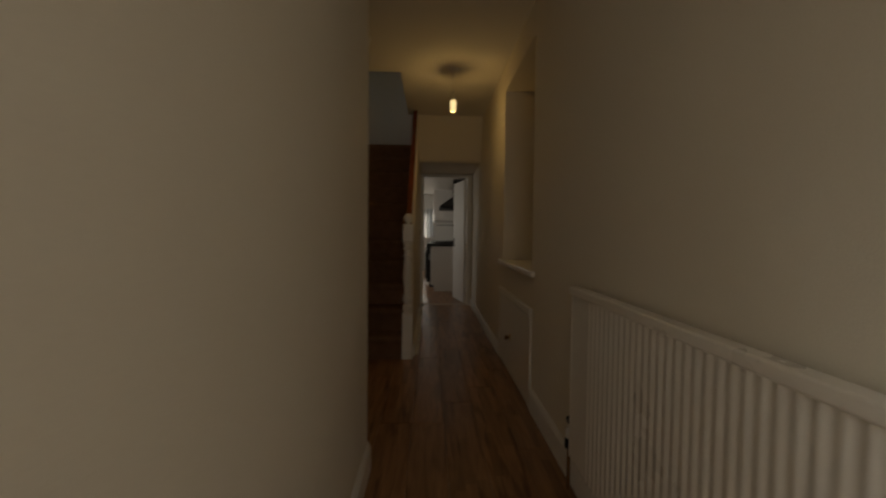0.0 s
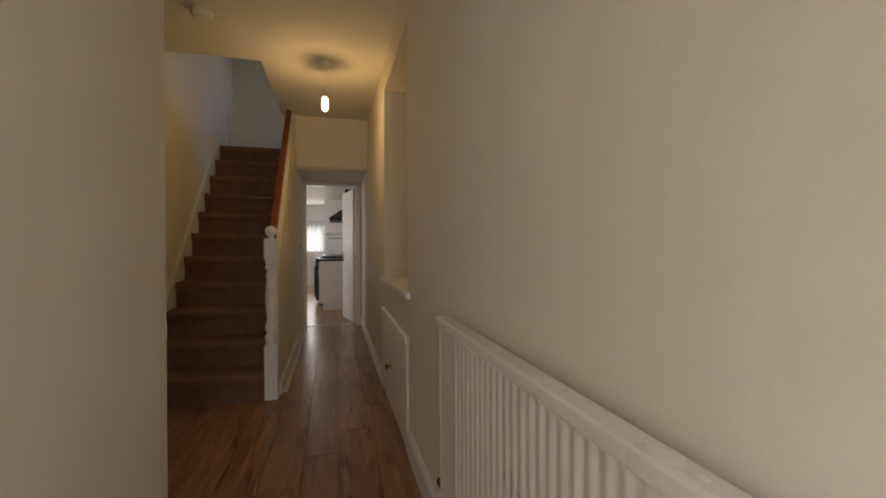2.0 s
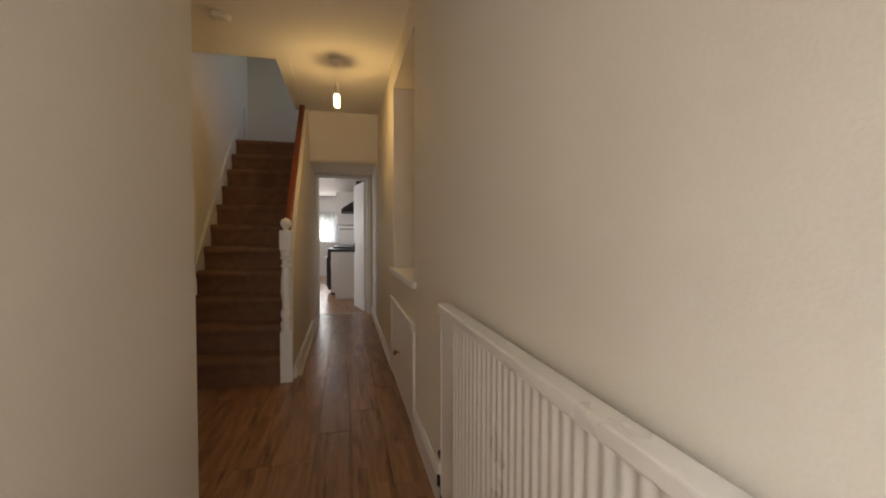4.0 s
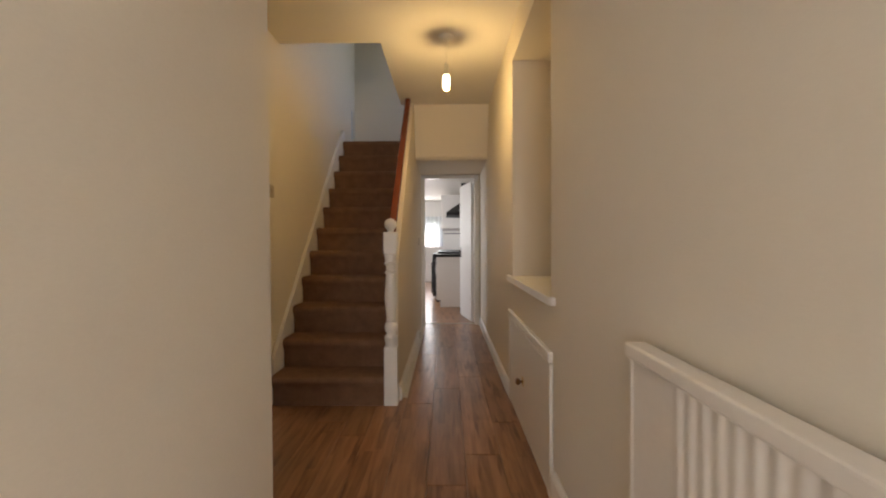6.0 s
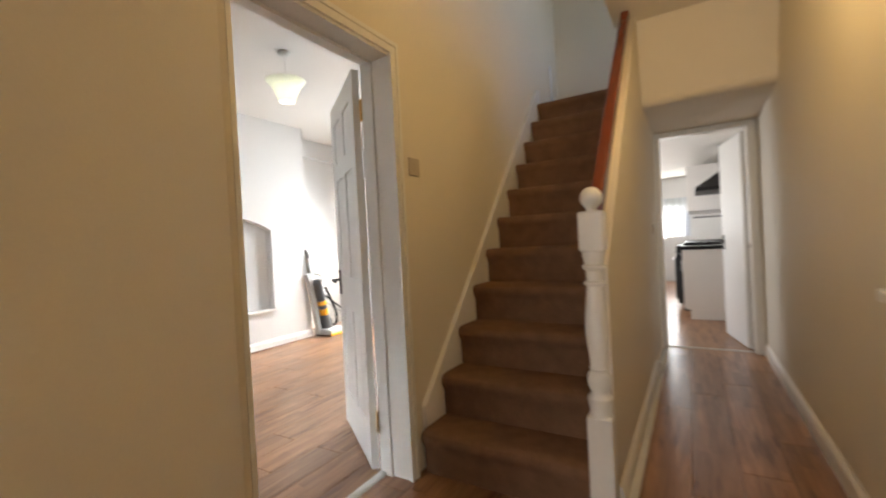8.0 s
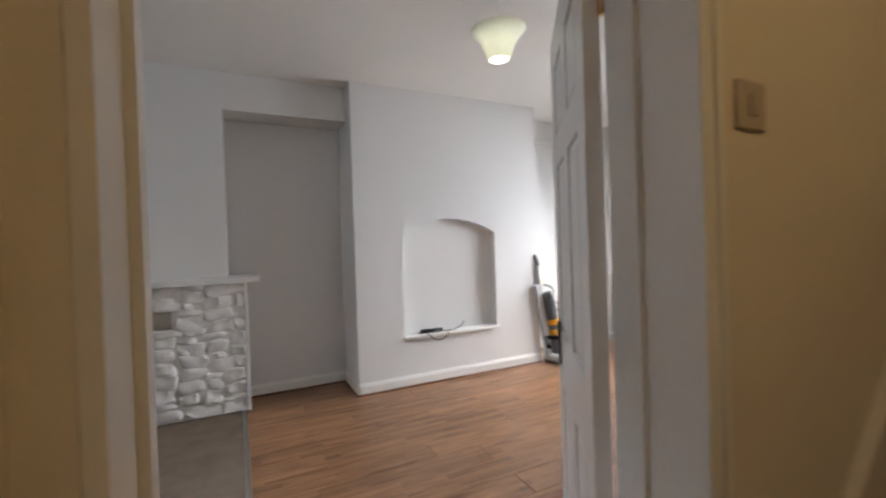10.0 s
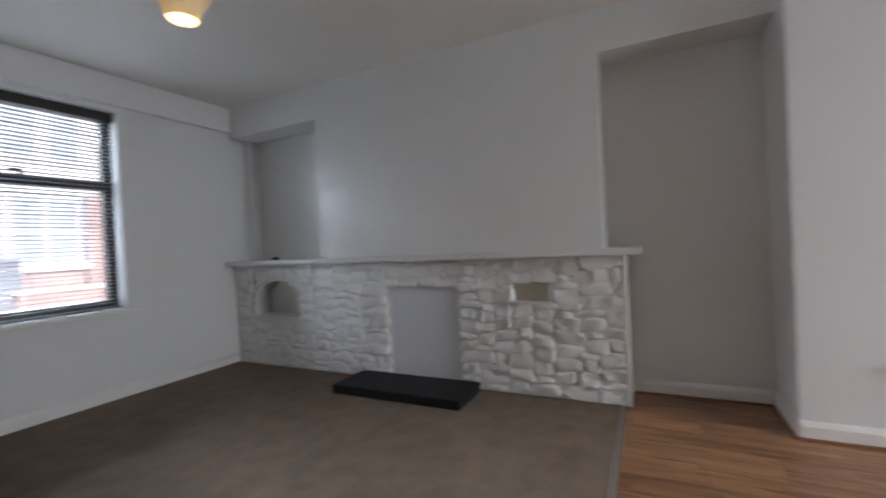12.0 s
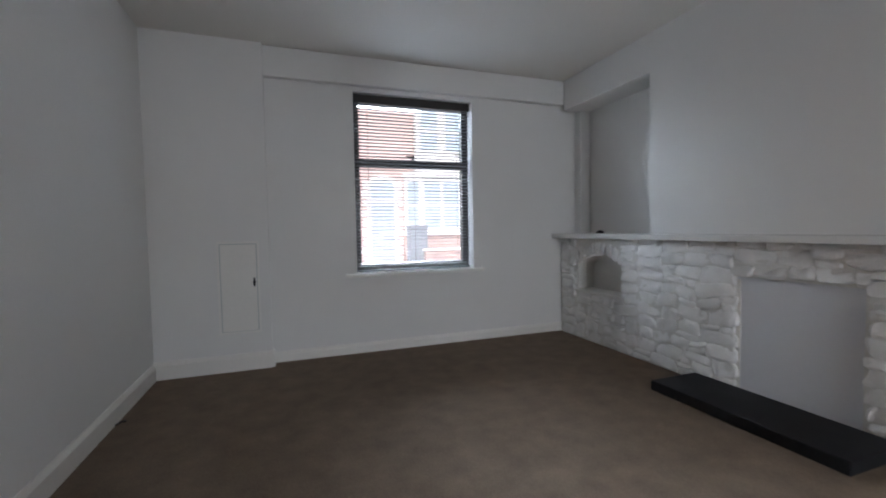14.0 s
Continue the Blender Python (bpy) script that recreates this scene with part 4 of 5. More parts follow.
def lay_stones(parent):
    rng = random.Random(11)
    cell = 0.0485
    y0, z0, ny, nz = -0.895, 0.004, 78, 21
    taken = set()
    for i in range(ny):
        for j in range(nz):
            a0, a1, b0, b1 = y0 + i * cell, y0 + (i + 1) * cell, z0 + j * cell, z0 + (j + 1) * cell
            c, d = (a0 + a1) / 2, (b0 + b1) / 2
            if PN[0] - 0.01 < c < PN[1] + 0.01 and d < PN[3] + 0.09:
                taken.add((i, j))
            if SN[0] - 0.01 < c < SN[1] + 0.01 and SN[2] - 0.02 < d < SN[3] + 0.01:
                taken.add((i, j))
            if LN[0] - 0.01 < c < LN[1] + 0.01 and LN[2] - 0.03 < d < 1.0:
                taken.add((i, j))
    spots = []
    for j in range(nz):
        for i in range(ny):
            if (i, j) in taken:
                continue
            hh = rng.choice((1, 2, 2, 2, 2, 2, 1))
            ww = rng.choice((3, 4, 4, 5, 5)) if hh > 1 else rng.choice((3, 3, 4))
            while hh > 1 and any((i, j + q) in taken or j + q >= nz for q in range(hh)):
                hh -= 1
            run = 0
            while run < ww and i + run < ny and all((i + run, j + q) not in taken for q in range(hh)):
                run += 1
            # do not leave single cells behind
            if i + run < ny and (i + run, j) not in taken and (i + run + 1 >= ny or (i + run + 1, j) in taken) and all((i + run, j + q) not in taken for q in range(hh)):
                run += 1
            for p in range(run):
                for q in range(hh):
                    taken.add((i + p, j + q))
            spots.append((y0 + (i + run / 2) * cell, z0 + (j + hh / 2) * cell, run * cell, hh * cell))
    # lintel over the fire opening, arch over the niche
    a = PN[0] - 0.03
    while a < PN[1]:
        wdt = min(rng.uniform(0.13, 0.19), PN[1] + 0.03 - a)
        spots.append((a + wdt / 2, PN[3] + 0.048, wdt, 0.088))
        a += wdt
    for y, z, wy, hz in spots:
        me = mesh_of("stone", stone_mesh(rng, wy + 0.006, hz + 0.005, rng.uniform(0.017, 0.029), y, z), STONE, smooth=True)
        ob = new("stone", me)
        ob.parent = parent
        ob.location = (SX - 0.03, y, z)
    for k in range(9):
        t = (k + 0.5) / 9
        ya = LN[0] + (LN[1] - LN[0]) * t
        ang = math.asin((ya - mid) / rad)
        me = mesh_of("stone", stone_mesh(rng, (LN[1] - LN[0]) / 9 * 1.0 + 0.002, 0.115, 0.028), STONE, smooth=True)
        ob = new("stone", me)
        ob.parent = parent
        ob.matrix_basis = Matrix.Translation((SX - 0.03, mid + (rad + 0.062) * math.sin(ang), LN[4] - rad + (rad + 0.062) * math.cos(ang))) @ Matrix.Rotation(-ang, 4, "X")


structure("mantel_shelf", boxes((-4.71, -0.90, 1.016, -4.30, 2.985, 1.060)), mat("white_shelf_paint", (0.76, 0.75, 0.73), 0.45, 0.03, 60, 2, 0.05), "long white mantel shelf on the stone wall", "mantel shelf", bevel=0.005)
tagged(part("hearth_slab", boxes((-4.365, 0.76, 0.011, -3.955, 1.85, 0.078)), SLATE, bevel=0.008, seg=3), "black slate hearth slab on the carpet", "hearth")
item = thing("small_black_item", "small black object lying on the mantel shelf", "ornament", (-4.60, -0.50, 1.060))
part("body", lathe([(0.036, 0), (0.042, 0.008), (0.034, 0.022), (0.014, 0.032), (0.001, 0.033)], 16), BLACKP, item, smooth=True)

# cables in the arched niche
cb = thing("coiled_cable", "black coiled cable lying in the arched niche", "cable", (-4.272, 4.42, 0.450))
loops = []
for k in range(40):
    a = k * 0.55
    r = 0.11 + 0.02 * math.sin(k * 1.7)
    loops.append((0.035 * math.sin(a) - 0.02, r * math.cos(a), 0.005 + 0.0006 * k + 0.003 * math.sin(k * 2.3)))
part("coil", tube(curve_pts(loops, 3), 0.004, 6), BLACKP, cb, smooth=True)
part("loose_end", tube(curve_pts([(0.0, 0.08, 0.01), (0.01, 0.20, 0.006), (-0.03, 0.30, 0.012), (-0.05, 0.36, 0.04), (-0.06, 0.38, 0.06)], 6), 0.004, 6), BLACKP, cb, smooth=True)
part("hanging_loop", tube(curve_pts([(0.050, -0.07, 0.006), (0.068, -0.05, 0.0), (0.070, 0.02, -0.055), (0.070, 0.10, -0.05), (0.068, 0.14, -0.005), (0.050, 0.15, 0.006)], 6), 0.0035, 6), BLACKP, cb, smooth=True)


# ---- pendant lamps of the room ----
def cone_pendant(at, drop, glow_mat, flare, label, tall=1.0):
    t = thing("pendant_lamp", label, "pendant light", at, "living room pendant lamps")
    part("ceiling_rose", lathe([(0.05, 0), (0.048, -0.014), (0.02, -0.026)], 22), PLASTIC, t, smooth=True)
    part("flex", tube([(0, 0, -0.02), (0, 0, -drop - 0.03)], 0.0035, 6), PLASTIC, t)
    z1, z0 = -drop, -drop - 0.215 * tall
    outer = [(flare, z1), (flare * 0.90, z1 - 0.022 * tall), (flare * 0.70, z1 - 0.065 * tall), (0.088 + (flare - 0.15) * 0.3, z1 - 0.12 * tall), (0.070, z1 - 0.175 * tall), (0.061, z0)]
    part("shade", lathe(outer + [(r - 0.003, z) for r, z in outer[::-1]], 32), SHADE_ON, t, "frosted glass flared shade", smooth=True)
    part("bulb", lathe([(0.012, z1 - 0.03), (0.014, z1 - 0.06), (0.028, z1 - 0.09), (0.032, z1 - 0.115), (0.022, z1 - 0.135), (0.001, z1 - 0.142)], 18), glow_mat, t, smooth=True)
    part("diffuser", lathe([(0.056, z0 + 0.006), (0.05, z0 - 0.001), (0.001, z0 - 0.004)], 24), glow_mat, t, "glowing lower opening", smooth=True)


cone_pendant((-2.49, 1.41, RC), 0.36, BULB_B, 0.195, "lit warm pendant lamp with a flared glass shade")
cone_pendant((-2.70, 4.18, RC), 0.222, BULB_A, 0.152, "pale lit pendant lamp with a flared glass shade", 0.76)


# ---- upright vacuum cleaner in the rear alcove ----
def vacuum():
    t = thing("vacuum_cleaner", "grey and yellow upright vacuum cleaner leaning by the alcove", "vacuum cleaner", (-4.16, 5.85, 0))
    t.rotation_euler = (0, 0, radians(6))
    lean = Matrix.Rotation(radians(9.5), 4, "X") @ Matrix.Rotation(radians(-3), 4, "Y")
    head = part("cleaner_head", boxes((-0.13, -0.13, 0.016, 0.16, 0.20, 0.085)), PALEP, t, "pale grey cleaner head", bevel=0.02, seg=3)
    part("bumper", boxes((0.150, -0.14, 0.008, 0.172, 0.21, 0.034)), YELLOW, head, "yellow bumper strip", bevel=0.006)
    for wy in (-0.1, 0.17):
        part("wheel", turned(lathe([(0.03, -0.012), (0.034, -0.008), (0.034, 0.008), (0.03, 0.012)], 16), Matrix.Translation((-0.1, wy, 0.034)) @ Matrix.Rotation(radians(90), 4, "X")), BLACKP, head, smooth=True)
    part("motor", turned(lathe([(0.070, 0.0), (0.080, 0.03), (0.080, 0.10), (0.062, 0.16), (0.052, 0.27)], 22), lean @ Matrix.Translation((-0.02, 0.02, 0.075))), GREYP, t, smooth=True)
    b = part("cyclone_base", turned(lathe([(0.054, 0.27), (0.058, 0.28), (0.058, 0.34), (0.052, 0.35)], 22), lean @ Matrix.Translation((0.0, 0.0, 0))), YELLOW, t, "yellow cyclone ring", smooth=True)
    part("dust_bin", turned(lathe([(0.052, 0.35), (0.054, 0.37), (0.056, 0.40), (0.062, 0.64), (0.058, 0.67)], 24), lean), GREYP, t, "smoky grey dust bin", smooth=True)
    part("cyclone_ring", turned(lathe([(0.057, 0.40), (0.060, 0.41), (0.061, 0.445), (0.058, 0.455)], 24), lean), YELLOW, b, "yellow ring", smooth=True)
    part("bin_lid", turned(lathe([(0.056, 0.67), (0.064, 0.68), (0.058, 0.72), (0.04, 0.745), (0.02, 0.75)], 22), lean), GREYP, t, smooth=True)
    part("carry_handle", turned(tube(curve_pts([(0.05, 0, 0.70), (0.09, 0, 0.75), (0.06, 0, 0.80), (-0.03, 0, 0.82)], 6), 0.013, 8), lean), PALEP, t, smooth=True)
    part("wand", turned(tube([(-0.06, -0.07, 0.04), (-0.05, -0.045, 0.85), (-0.05, -0.03, 1.03)], 0.026, 12), lean), PALEP, t, "pale grey wand", smooth=True)
    part("wand_collar", turned(lathe([(0.024, 0.845), (0.028, 0.85), (0.028, 0.89), (0.024, 0.895)], 14), lean @ Matrix.Translation((-0.058, -0.02, 0))), YELLOW, t, "yellow collar", smooth=True)
    part("handle", turned(tube(curve_pts([(-0.055, -0.02, 1.0), (-0.05, -0.02, 1.08), (-0.075, -0.03, 1.15), (-0.10, -0.04, 1.19)], 6), 0.024, 10), lean), GREYP, t, smooth=True)
    part("hose", turned(tube(curve_pts([(-0.05, 0.06, 0.12), (0.0, 0.15, 0.11), (0.02, 0.15, 0.26), (-0.01, 0.09, 0.45), (-0.04, 0.03, 0.62)], 8), 0.017, 10), Matrix.Identity(4)), BLACKP, t, "black ribbed hose", smooth=True)


    bk = turned(prism([(-0.030, -0.055), (0.030, -0.055), (0.022, 0.004), (-0.022, 0.004)], 0.05, 0.84), lean @ Matrix.Translation((-0.05, -0.072, 0)))
    part("spine", bk, PALEP, t, "pale grey moulded spine", bevel=0.006)
    part("release_pedal", boxes((-0.17, 0.02, 0.05, -0.12, 0.09, 0.075)), BLACKP, head, "black pedal", bevel=0.006)


vacuum()
tri = thing("folded_frame", "folded dark metal frame leaning in the alcove", "frame", (-4.30, 6.18, 0))
part("bar", tube([(0.05, 0.40, 0.012), (-0.20, -0.06, 0.48)], 0.012, 8), BLACKM, tri)
part("bar", tube([(0.10, 0.34, 0.012), (-0.15, -0.10, 0.40)], 0.012, 8), STEEL, tri)
part("bar", tube([(0.05, 0.40, 0.012), (0.10, 0.34, 0.012)], 0.012, 8), BLACKM, tri)

# sockets
def double_socket(m, label):
    s = thing("wall_socket", label, "socket")
    s.matrix_basis = m
    part("plate", boxes((-0.073, -0.043, 0, 0.073, 0.043, 0.010)), PLASTIC, s, bevel=0.003)
    for sx in (-0.035, 0.035):
        part("switch", boxes((sx - 0.006, 0.018, 0.010, sx + 0.006, 0.034, 0.014)), PLASTIC, s, bevel=0.001)
        part("pin_hole", boxes((sx - 0.003, 0.000, 0.0095, sx + 0.003, 0.010, 0.0105), (sx - 0.016, -0.022, 0.0095, sx - 0.008, -0.017, 0.0105), (sx + 0.008, -0.022, 0.0095, sx + 0.016, -0.017, 0.0105)), BLACKP, s)


strike = thing("strike_plate", "worn metal strike plate in the door jamb", "door hardware", (-1.345, 2.7352, 0.86))
part("plate", boxes((-0.013, 0, 0, 0.013, 0.0016, 0.10)), STEEL, strike)
part("latch_hole", boxes((-0.006, 0.0012, 0.03, 0.007, 0.0022, 0.06)), BLACKP, strike)
double_socket(pose(-4.72, 6.45, 0.35, 90, 0, 90), "white double wall socket in the rear alcove")

# ---- floors ----
structure("carpet", prism([(-4.40, -0.90), (-1.505, -0.90), (-1.505, -0.80), (-0.66, -0.80), (-0.66, 1.80), (-1.362, 2.60), (-1.362, 2.84), (-4.40, 2.84)], -0.011, 0.010), CARPET, "taupe fitted carpet in the front half of the living room", "carpet")
tagged(part("carpet_strip", extrude_yz([(2.836, 0.0), (2.838, 0.012), (2.846, 0.013), (2.858, 0.007), (2.864, 0.0)], -4.40, -1.362), ALU), "aluminium strip where carpet meets laminate", "threshold", kind="structure")

# ---- kitchen ----
structure("wall_kitchen_far", boxes((-2.2, 12.7, 0, -1.4, 12.9, 2.45), (-1.4, 12.7, 0, -0.08, 12.9, 0.98), (-1.4, 12.7, 1.83, -0.08, 12.9, 2.45), (-0.08, 12.7, 0, 1.6, 12.9, 2.45)), WHITE, "white kitchen end wall with a window", "wall")
# the opening at y 8.2..9.6 is unseen, added for the side fill lamp
structure("wall_kitchen_west", boxes((-2.3, 7.25, 0, -2.2, 8.2, 2.45), (-2.3, 8.2, 0, -2.2, 9.6, 0.9), (-2.3, 8.2, 2.1, -2.2, 9.6, 2.45), (-2.3, 9.6, 0, -2.2, 12.9, 2.45), (-2.2, 7.25, 0, -1.36, 7.35, 2.45), (-1.46, 6.56, 0, -1.36, 7.25, 2.45)), WHITE, "white kitchen side wall", "wall")
structure("wall_kitchen_east", boxes((0.60, 6.56, 0, 0.85, 12.9, 2.45)), WHITE, "white kitchen wall behind the units", "wall")
structure("wall_kitchen_near", boxes((-1.36, 6.50, 0, -0.30, 6.56, 2.45), (-0.30, 6.561, 2.05, 0.60, 6.60, 2.45)), WHITE, "white kitchen wall beside the door", "wall")
structure("ceiling_kitchen", boxes((-2.3, 6.565, 2.31, 0.85, 12.9, 2.45)), CEIL, "white kitchen ceiling", "ceiling")
structure("floor_kitchen", boxes((-2.3, 6.56, -0.15, 0.85, 12.9, -0.002)), LAMINATE, "pale wood laminate kitchen floor", "floor")
window_unit("window_3", "white framed kitchen window", -1.4, -0.08, 0.98, 1.83, 12.8, GLOSS)
cur = bmesh.new()
cols = 40
prev = None
for k in range(cols + 1):
    x = -1.42 + 1.36 * k / cols
    y = 12.64 + 0.012 * math.sin(k * 1.9)
    a, b = cur.verts.new((x, y, 1.0)), cur.verts.new((x, y, 1.86))
    if prev:
        cur.faces.new((prev[0], a, b, prev[1]))
    prev = (a, b)
tagged(part("net_curtain", cur, CURTAIN), "white net curtain across the kitchen window", "curtain")


def base_unit(at, w, label, doors=1):
    t = thing("base_unit", label, "kitchen cabinet", at, "kitchen base units")
    part("carcass", boxes((0, 0, 0.12, 0.715, w, 0.868)), KITCH, t, bevel=0.003)
    part("plinth", boxes((0.05, 0.0, 0, 0.715, w, 0.12)), KITCH, t)
    for k in range(doors):
        y0, y1 = w * k / doors + 0.003, w * (k + 1) / doors - 0.003
        d = part("door", boxes((-0.019, y0, 0.13, -0.001, y1, 0.72)), KITCH, t, bevel=0.003)
        part("handle", tube([(-0.04, y1 - 0.05, 0.55), (-0.04, y1 - 0.05, 0.70)], 0.006, 8), STEEL, d, "steel bar handle")
        dr = part("drawer_front", boxes((-0.019, y0, 0.726, -0.001, y1, 0.862)), KITCH, t, bevel=0.003)
        part("handle", tube([(-0.04, (y0 + y1) / 2 - 0.07, 0.80), (-0.04, (y0 + y1) / 2 + 0.07, 0.80)], 0.006, 8), STEEL, dr, "steel bar handle")
    return t


base_unit((-0.12, 8.0, 0), 0.60, "white kitchen base unit with a plain end panel")
tagged(part("worktop", boxes((-0.15, 7.985, 0.870, 0.60, 8.62, 0.910)), WORKTOP, bevel=0.004), "black laminate worktop on the base unit", "worktop")
ck = thing("range_cooker", "black range cooker between the kitchen units", "cooker", (-0.22, 8.65, 0))
part("body", boxes((0.0, 0, 0.10, 0.80, 0.88, 0.905)), BLACKP, ck, bevel=0.006)
part("plinth", boxes((0.06, 0, 0, 0.78, 0.88, 0.10)), BLACKM, ck)
for a, b in ((0.02, 0.44), (0.46, 0.86)):
    dd = part("oven_door", boxes((-0.025, a, 0.16, -0.001, b, 0.74)), BLACKP, ck, bevel=0.004)
    part("handle", tube([(-0.06, a + 0.03, 0.70), (-0.06, b - 0.03, 0.70)], 0.009, 8), STEEL, dd, "steel bar handle")
for k in range(6):
    part("knob", turned(lathe([(0.02, 0), (0.022, 0.01), (0.018, 0.028), (0.001, 0.03)], 12), Matrix.Translation((-0.001, 0.10 + 0.135 * k, 0.82)) @ Matrix.Rotation(radians(-90), 4, "Y")), STEEL, ck, smooth=True)
for a in (0.08, 0.48):
    part("pan_support", merge(*[boxes((0.12 + 0.11 * k, a, 0.915, 0.135 + 0.11 * k, a + 0.34, 0.94)) for k in range(6)], boxes((0.1, a, 0.905, 0.72, a + 0.015, 0.925), (0.1, a + 0.325, 0.905, 0.72, a + 0.34, 0.925))), BLACKM, ck)
base_unit((-0.12, 9.56, 0), 1.2, "white kitchen base units along the wall", 2)
tagged(part("worktop", boxes((-0.15, 9.545, 0.870, 0.60, 12.6, 0.910)), WORKTOP, bevel=0.004), "black laminate worktop along the wall", "worktop")
base_unit((-0.12, 10.78, 0), 1.2, "white kitchen base units under the worktop", 2)
hd = thing("cooker_hood", "black chimney cooker hood on the wall", "cooker hood", (0.60, 9.1, 1.64))
hb = bmesh.new()
lo = [hb.verts.new(p) for p in ((-0.56, -0.45, 0.05), (-0.0, -0.45, 0.05), (-0.0, 0.45, 0.05), (-0.56, 0.45, 0.05))]
lo2 = [hb.verts.new(v.co - Vector((0, 0, 0.05))) for v in lo]
hi = [hb.verts.new(p) for p in ((-0.27, -0.14, 0.27), (-0.0, -0.14, 0.27), (-0.0, 0.14, 0.27), (-0.27, 0.14, 0.27))]
for a, b in ((lo2, lo), (lo, hi)):
    for k in range(4):
        hb.faces.new((a[k], a[(k + 1) % 4], b[(k + 1) % 4], b[k]))
hb.faces.new(hi)
hb.faces.new(lo2[::-1])
bmesh.ops.recalc_face_normals(hb, faces=hb.faces)
part("canopy", hb, BLACKP, hd)
part("chimney", boxes((-0.26, -0.13, 0.27, -0.0, 0.13, 0.64)), BLACKP, hd, bevel=0.003)
for k, (wy, ww) in enumerate(((9.75, 0.6), (10.40, 0.6), (11.05, 0.6))):
    u = thing("wall_unit", "white kitchen wall cupboard", "kitchen cabinet", (0.28, wy, 1.42), "kitchen wall units")
    part("carcass", boxes((-0.33, 0, 0, 0.32, ww, 0.72)), KITCH, u, bevel=0.003)
    dr = part("door", boxes((-0.35, 0.003, 0.002, -0.331, ww - 0.003, 0.718)), KITCH, u, bevel=0.003)
    part("handle", tube([(-0.37, 0.05, 0.05), (-0.37, 0.05, 0.2)], 0.006, 8), STEEL, dr, "steel bar handle")
shf = thing("wall_shelf", "small open shelf beside the cooker", "shelf", (0.60, 9.66, 1.30))
part("board", boxes((-0.60, -0.04, 0, 0, 0.04, 0.022)), GREYP, shf, bevel=0.003)

# ---- street outside the front window ----
def big_plane(name, x0, y0, x1, y1, z, material, label, category):
    bm = bmesh.new()
    bm.faces.new([bm.verts.new(p) for p in ((x0, y0, z), (x1, y0, z), (x1, y1, z), (x0, y1, z))])
    return structure(name, bm, material, label, category)


big_plane("ground", -900, -900, 900, 900, -0.36, GRASSY, "open ground reaching the horizon", "ground")
structure("pavement", boxes((-60, -3.2, -0.36, 60, FY - 0.3, -0.16)), PAVE, "grey paved footway with a kerb", "pavement", bevel=0.01)
structure("pavement_far", boxes((-60, -11.2, -0.36, 60, -9.0, -0.16)), PAVE, "grey paved footway across the street", "pavement", bevel=0.01)
structure("road", boxes((-60, -9.0, -0.37, 60, -3.2, -0.28)), ASPH, "dark asphalt street", "road")
HY = -11.2


